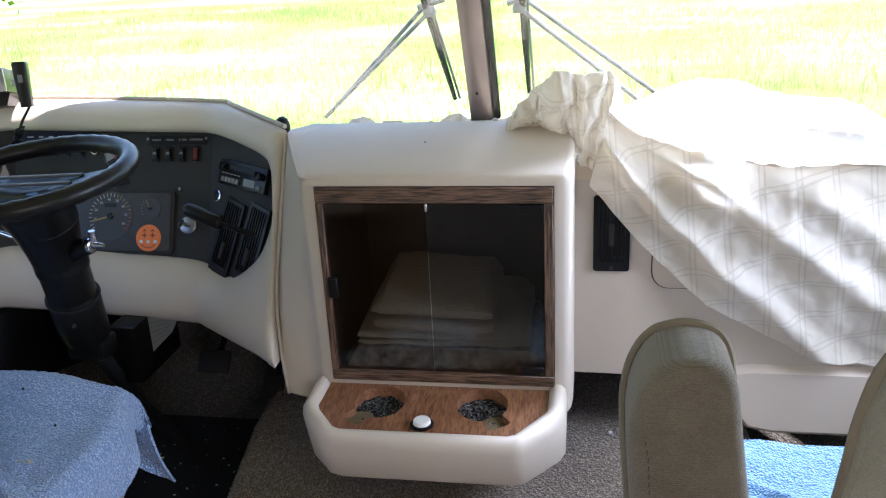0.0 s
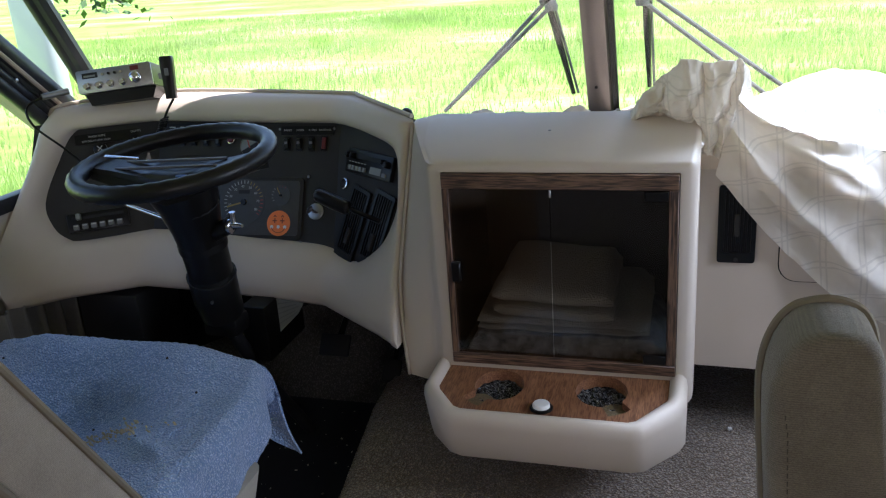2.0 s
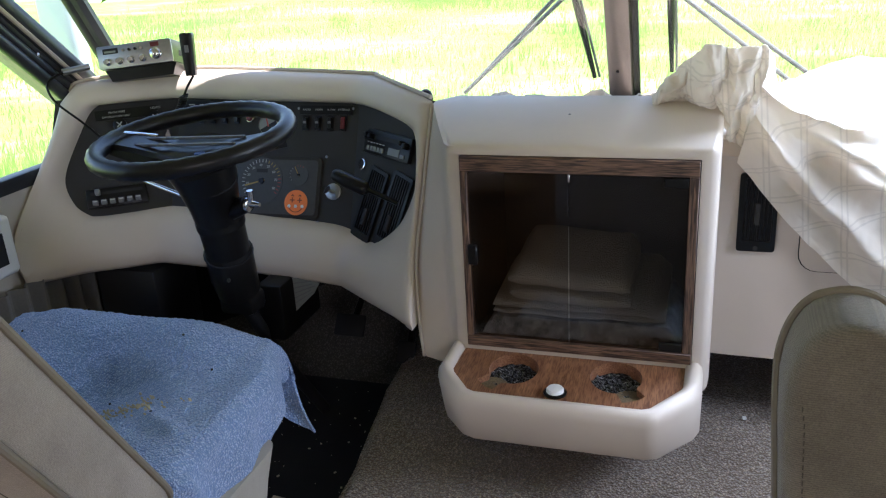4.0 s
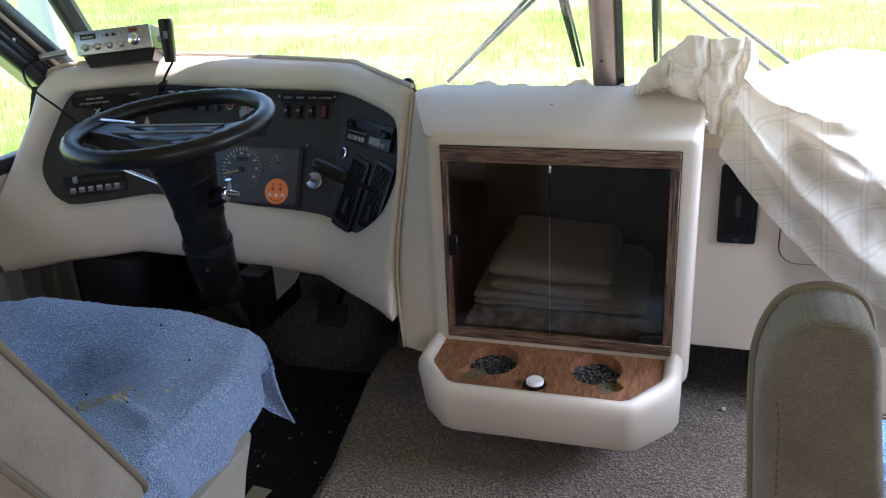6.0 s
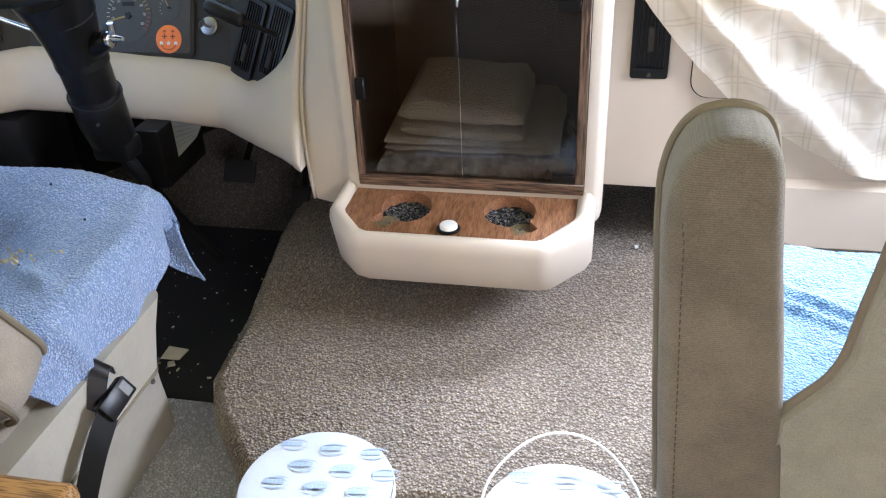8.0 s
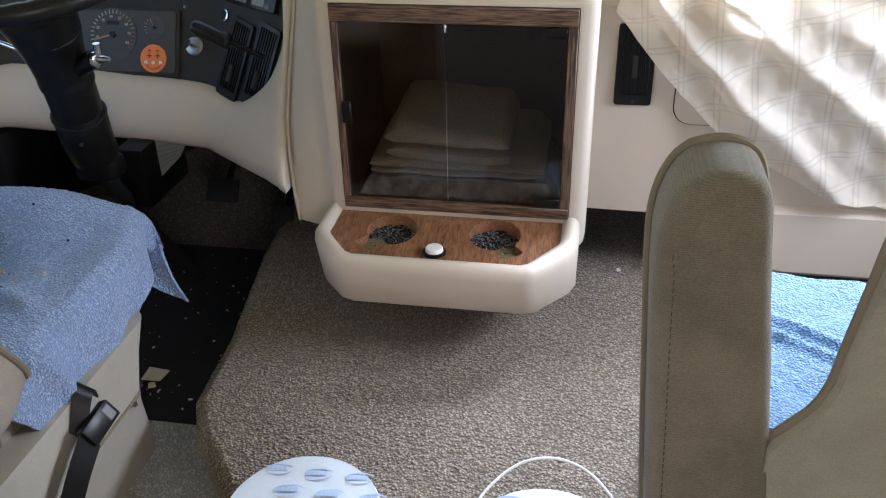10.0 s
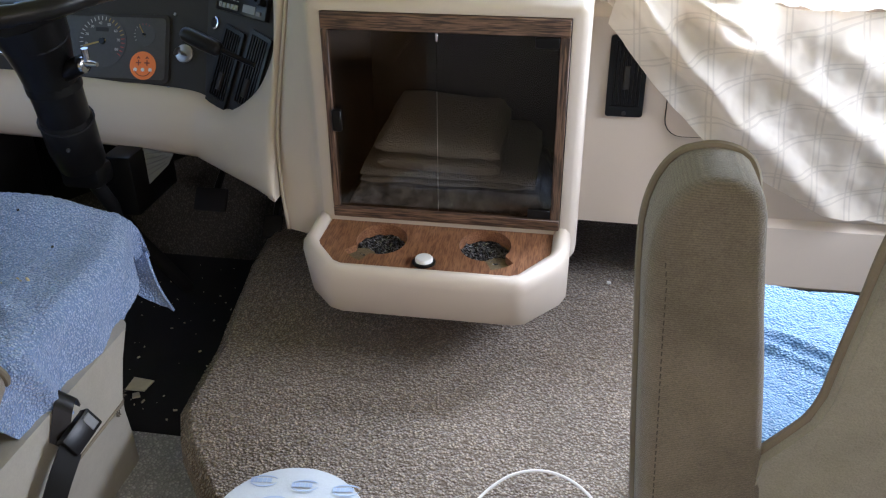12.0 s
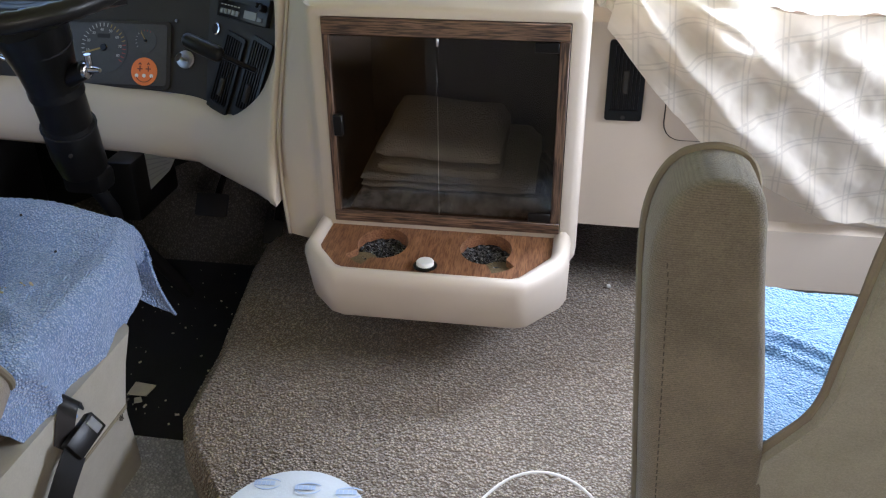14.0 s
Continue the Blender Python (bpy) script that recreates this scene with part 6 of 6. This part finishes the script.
tub(-0.065, 0.760, 0.118, "white plastic tub with a thin bail handle", True)
wb = thing("wooden_box", (-0.80, 0.30, LOW), "golden oak box behind the driver's chair", "box")
part("body", box((-1.00, -0.05, LOW), (-0.60, 0.49, 0.27), 0.004), OAK_GOLD, wb)
part("lid", box((-1.01, -0.06, 0.27), (-0.585, 0.508, 0.30), 0.012, 3), OAK_GOLD, wb, "golden oak lid with rounded edge")
sc = thing("paper_scrap", (-0.955, 1.265, LOW), "torn cream scrap on the black footwell mat", "scrap")
part("scrap", slab([(-0.028, -0.014), (0.012, -0.024), (0.030, 0.007), (-0.014, 0.024)], 0.003, pose(-0.955, 1.270, LOW + 0.002, 4, 3, 20)), SCRAP, sc)
part("bit", slab([(-0.010, -0.006), (0.006, -0.010), (0.010, 0.006), (-0.004, 0.008)], 0.004, pose(-0.945, 1.232, LOW + 0.002, 0, 8, 50)), SCRAP, sc)
lit = bmesh.new()
for _ in range(90):
    x, y = rc.uniform(-1.15, -0.72), rc.uniform(1.14, 1.80)
    if x > curve_at(HUMP_LEFT, y) - 0.02:
        continue
    s = rc.choice((0.001, 0.0015, 0.0022, 0.0034))
    bmesh.ops.create_cube(lit, size=s, matrix=pose(x, y, LOW + 0.0, rc.uniform(0, 20), 0, rc.uniform(0, 180)) @ Matrix.Diagonal((rc.uniform(1, 3), 1, 0.7, 1)))
tagged(part("floor_litter", lit, SCRAP), "small pale crumbs and flecks on the black mat", "litter", kind="stuff")
fl = thing("fleck", (0.04, 1.587, 0.0), "small white fleck on the carpet", "fleck")
part("fleck", slab([(-0.004, -0.003), (0.004, -0.004), (0.005, 0.003), (-0.002, 0.005)], 0.004, pose(0.04, 1.587, 0.004, 10, 0, 30)), WHITE, fl)

# ---- outside ----
GROUND = -1.15


def ground_grid():
    rings = []
    for r in (0.5, 3, 6, 10, 15, 22, 32, 48, 75, 120, 250, 600, 1500):
        rings.append([(r * math.cos(2 * math.pi * k / 96), r * math.sin(2 * math.pi * k / 96), GROUND + (0.10 * fbm(r * math.cos(2 * math.pi * k / 96) * 0.12, r * math.sin(2 * math.pi * k / 96) * 0.12) if r < 200 else 0.0)) for k in range(96)])
    return skin(rings, True, True)


tagged(part("ground", ground_grid(), GRASS, angle=80), "sunny unmown meadow of yellow-green grass round the vehicle", "meadow", kind="structure")


def blades(seed, n, xr, yr, h0, h1, w):
    r = random.Random(seed)
    verts, faces = [], []
    while len(faces) < n:
        x, y = r.uniform(*xr), r.uniform(*yr)
        if -1.9 < x < 1.3 and y < 3.0:
            continue
        dens = fbm(x * 0.25, y * 0.25, 9.0)
        if r.random() > 0.65 + 0.6 * dens:
            continue
        h, a, lean = r.uniform(h0, h1) * (0.8 + 0.5 * dens), r.uniform(0, 6.283), r.uniform(0.05, 0.5)
        g = GROUND + 0.10 * fbm(x * 0.12, y * 0.12)
        dx, dy = math.cos(a) * w, math.sin(a) * w
        lx, ly = -math.sin(a) * lean * h + r.uniform(-0.05, 0.05), math.cos(a) * lean * h
        k = len(verts)
        verts += [(x - dx, y - dy, g - 0.02), (x + dx, y + dy, g - 0.02), (x + lx, y + ly, g + h)]
        faces.append((k, k + 1, k + 2))
    me = bpy.data.meshes.new("grass")
    me.from_pydata(verts, [], faces)
    me.materials.append(BLADE)
    return me


tagged(new("meadow_grass", blades(1, 80000, (-22, 18), (8.0, 34.0), 0.10, 0.30, 0.012)), "tall thin meadow grass in front of the vehicle", "grass", kind="stuff")
tagged(new("meadow_grass", blades(2, 30000, (-9, -1.9), (0.0, 8.0), 0.10, 0.35, 0.006)), "tall thin meadow grass beside the vehicle", "grass", kind="stuff")

tree = thing("tree", (-11.0, 5.6, GROUND), "leafy green tree with a low branch before the windshield", "tree")
part("trunk", tube(smooth_path([(-11.0, 5.6, GROUND - 0.1), (-10.95, 5.6, 1.0), (-10.8, 5.65, 3.0), (-10.6, 5.7, 6.0)], 5), [0.26 - 0.010 * k for k in range(16)], 12), BARK, tree, "brown tapering trunk")
BOUGHS = [[(-10.9, 5.6, 1.7), (-8.5, 5.6, 1.65), (-6.6, 5.55, 1.60), (-5.0, 5.5, 1.25), (-4.15, 5.45, 0.84)], [(-10.7, 5.6, 3.4), (-9.0, 6.5, 4.2), (-7.5, 7.0, 4.6)], [(-10.7, 5.6, 4.0), (-12.3, 6.6, 5.0), (-13.5, 7.0, 5.2)], [(-10.6, 5.6, 5.0), (-10.0, 4.2, 6.2), (-9.6, 3.6, 6.8)]]
rl = random.Random(5)
lv_verts, lv_faces = [], []


def leaf(c, size):
    a, b = rl.uniform(0, 6.283), rl.uniform(-0.9, 0.9)
    d = Vector((math.cos(a) * math.cos(b), math.sin(a) * math.cos(b), math.sin(b) - 0.4)).normalized()
    s = d.cross(Vector((rl.uniform(-1, 1), rl.uniform(-1, 1), 1))).normalized()
    k = len(lv_verts)
    lv_verts.extend([c, c + d * size * 0.5 + s * size * 0.28, c + d * size, c + d * size * 0.5 - s * size * 0.28])
    lv_faces.append((k, k + 1, k + 2, k + 3))


for n, limb in enumerate(BOUGHS):
    p = smooth_path(limb, 6)
    part("limb", tube(p, [0.075 * (1 - 0.92 * i / (len(p) - 1)) + 0.004 for i in range(len(p))], 8), BARK, tree)
    for i in range(1500):
        f = rl.uniform(0.30, 1.0) if n else 1 - 0.75 * rl.random() ** 1.6
        c = p[int(f * (len(p) - 1))]
        sp = 0.75 if n else 0.20
        leaf(c + Vector((rl.gauss(0, sp), rl.gauss(0, sp), rl.gauss(0, sp * 0.6) + (0.0 if n else 0.10))), rl.uniform(0.05, 0.095))
for i in range(4500):
    leaf(Vector((-10.6 + rl.gauss(0, 1.5), 5.8 + rl.gauss(0, 1.5), 6.0 + rl.gauss(0, 1.2))), rl.uniform(0.07, 0.12))
me = bpy.data.meshes.new("crown")
me.from_pydata([tuple(v_) for v_ in lv_verts], [], lv_faces)
me.materials.append(LEAF)
crown = new("crown", me)
crown.parent = tree
crown.matrix_parent_inverse = tree.matrix_basis.inverted()
crown["label"] = "loose green leaves"


def wiper(joint, foot, tip, top, label):
    w = thing("windshield_wiper", foot, label, "wiper", "windshield wipers")
    j, f = Vector(joint), Vector(foot)
    side = Vector((0.0, 0.02, 0.028))
    for s in (0, 1):
        part("arm", tube([f + side * s + Vector((0.03 * s, 0, 0)), j + side * s], 0.006, 8), GREY_PLASTIC, w, "dark wiper arm")
    blade_path = [Vector(top), Vector(top).lerp(Vector(tip), 0.5) + Vector((0, 0.004, 0)), Vector(tip)]
    part("blade", tube(blade_path, [0.007, 0.010, 0.006], 8), BLACK, w, "black rubber blade")
    part("blade_spine", tube([p_ + Vector((0.012, 0.01, 0)) for p_ in blade_path], 0.004, 6), GREY_PLASTIC, w)
    part("joint", spin([(0.016, -0.012), (0.018, 0), (0.012, 0.014)], 12, Matrix.Translation(joint)), GREY_PLASTIC, w, "grey wiper joint")
    part("clip", tube([j + Vector((-0.03, 0, 0.012)), j + Vector((0.04, 0, 0.03))], 0.008, 8), GREY_PLASTIC, w)


wiper((-0.418, 2.125, 0.885), (-0.742, 2.190, 0.605), (-0.383, 2.262, 0.636), (-0.440, 2.070, 0.985), "dark two-arm wiper parked on the driver's pane")
wiper((-0.188, 2.115, 0.887), (0.170, 2.165, 0.596), (-0.174, 2.235, 0.655), (-0.182, 2.060, 0.985), "dark two-arm wiper parked on the passenger's pane")
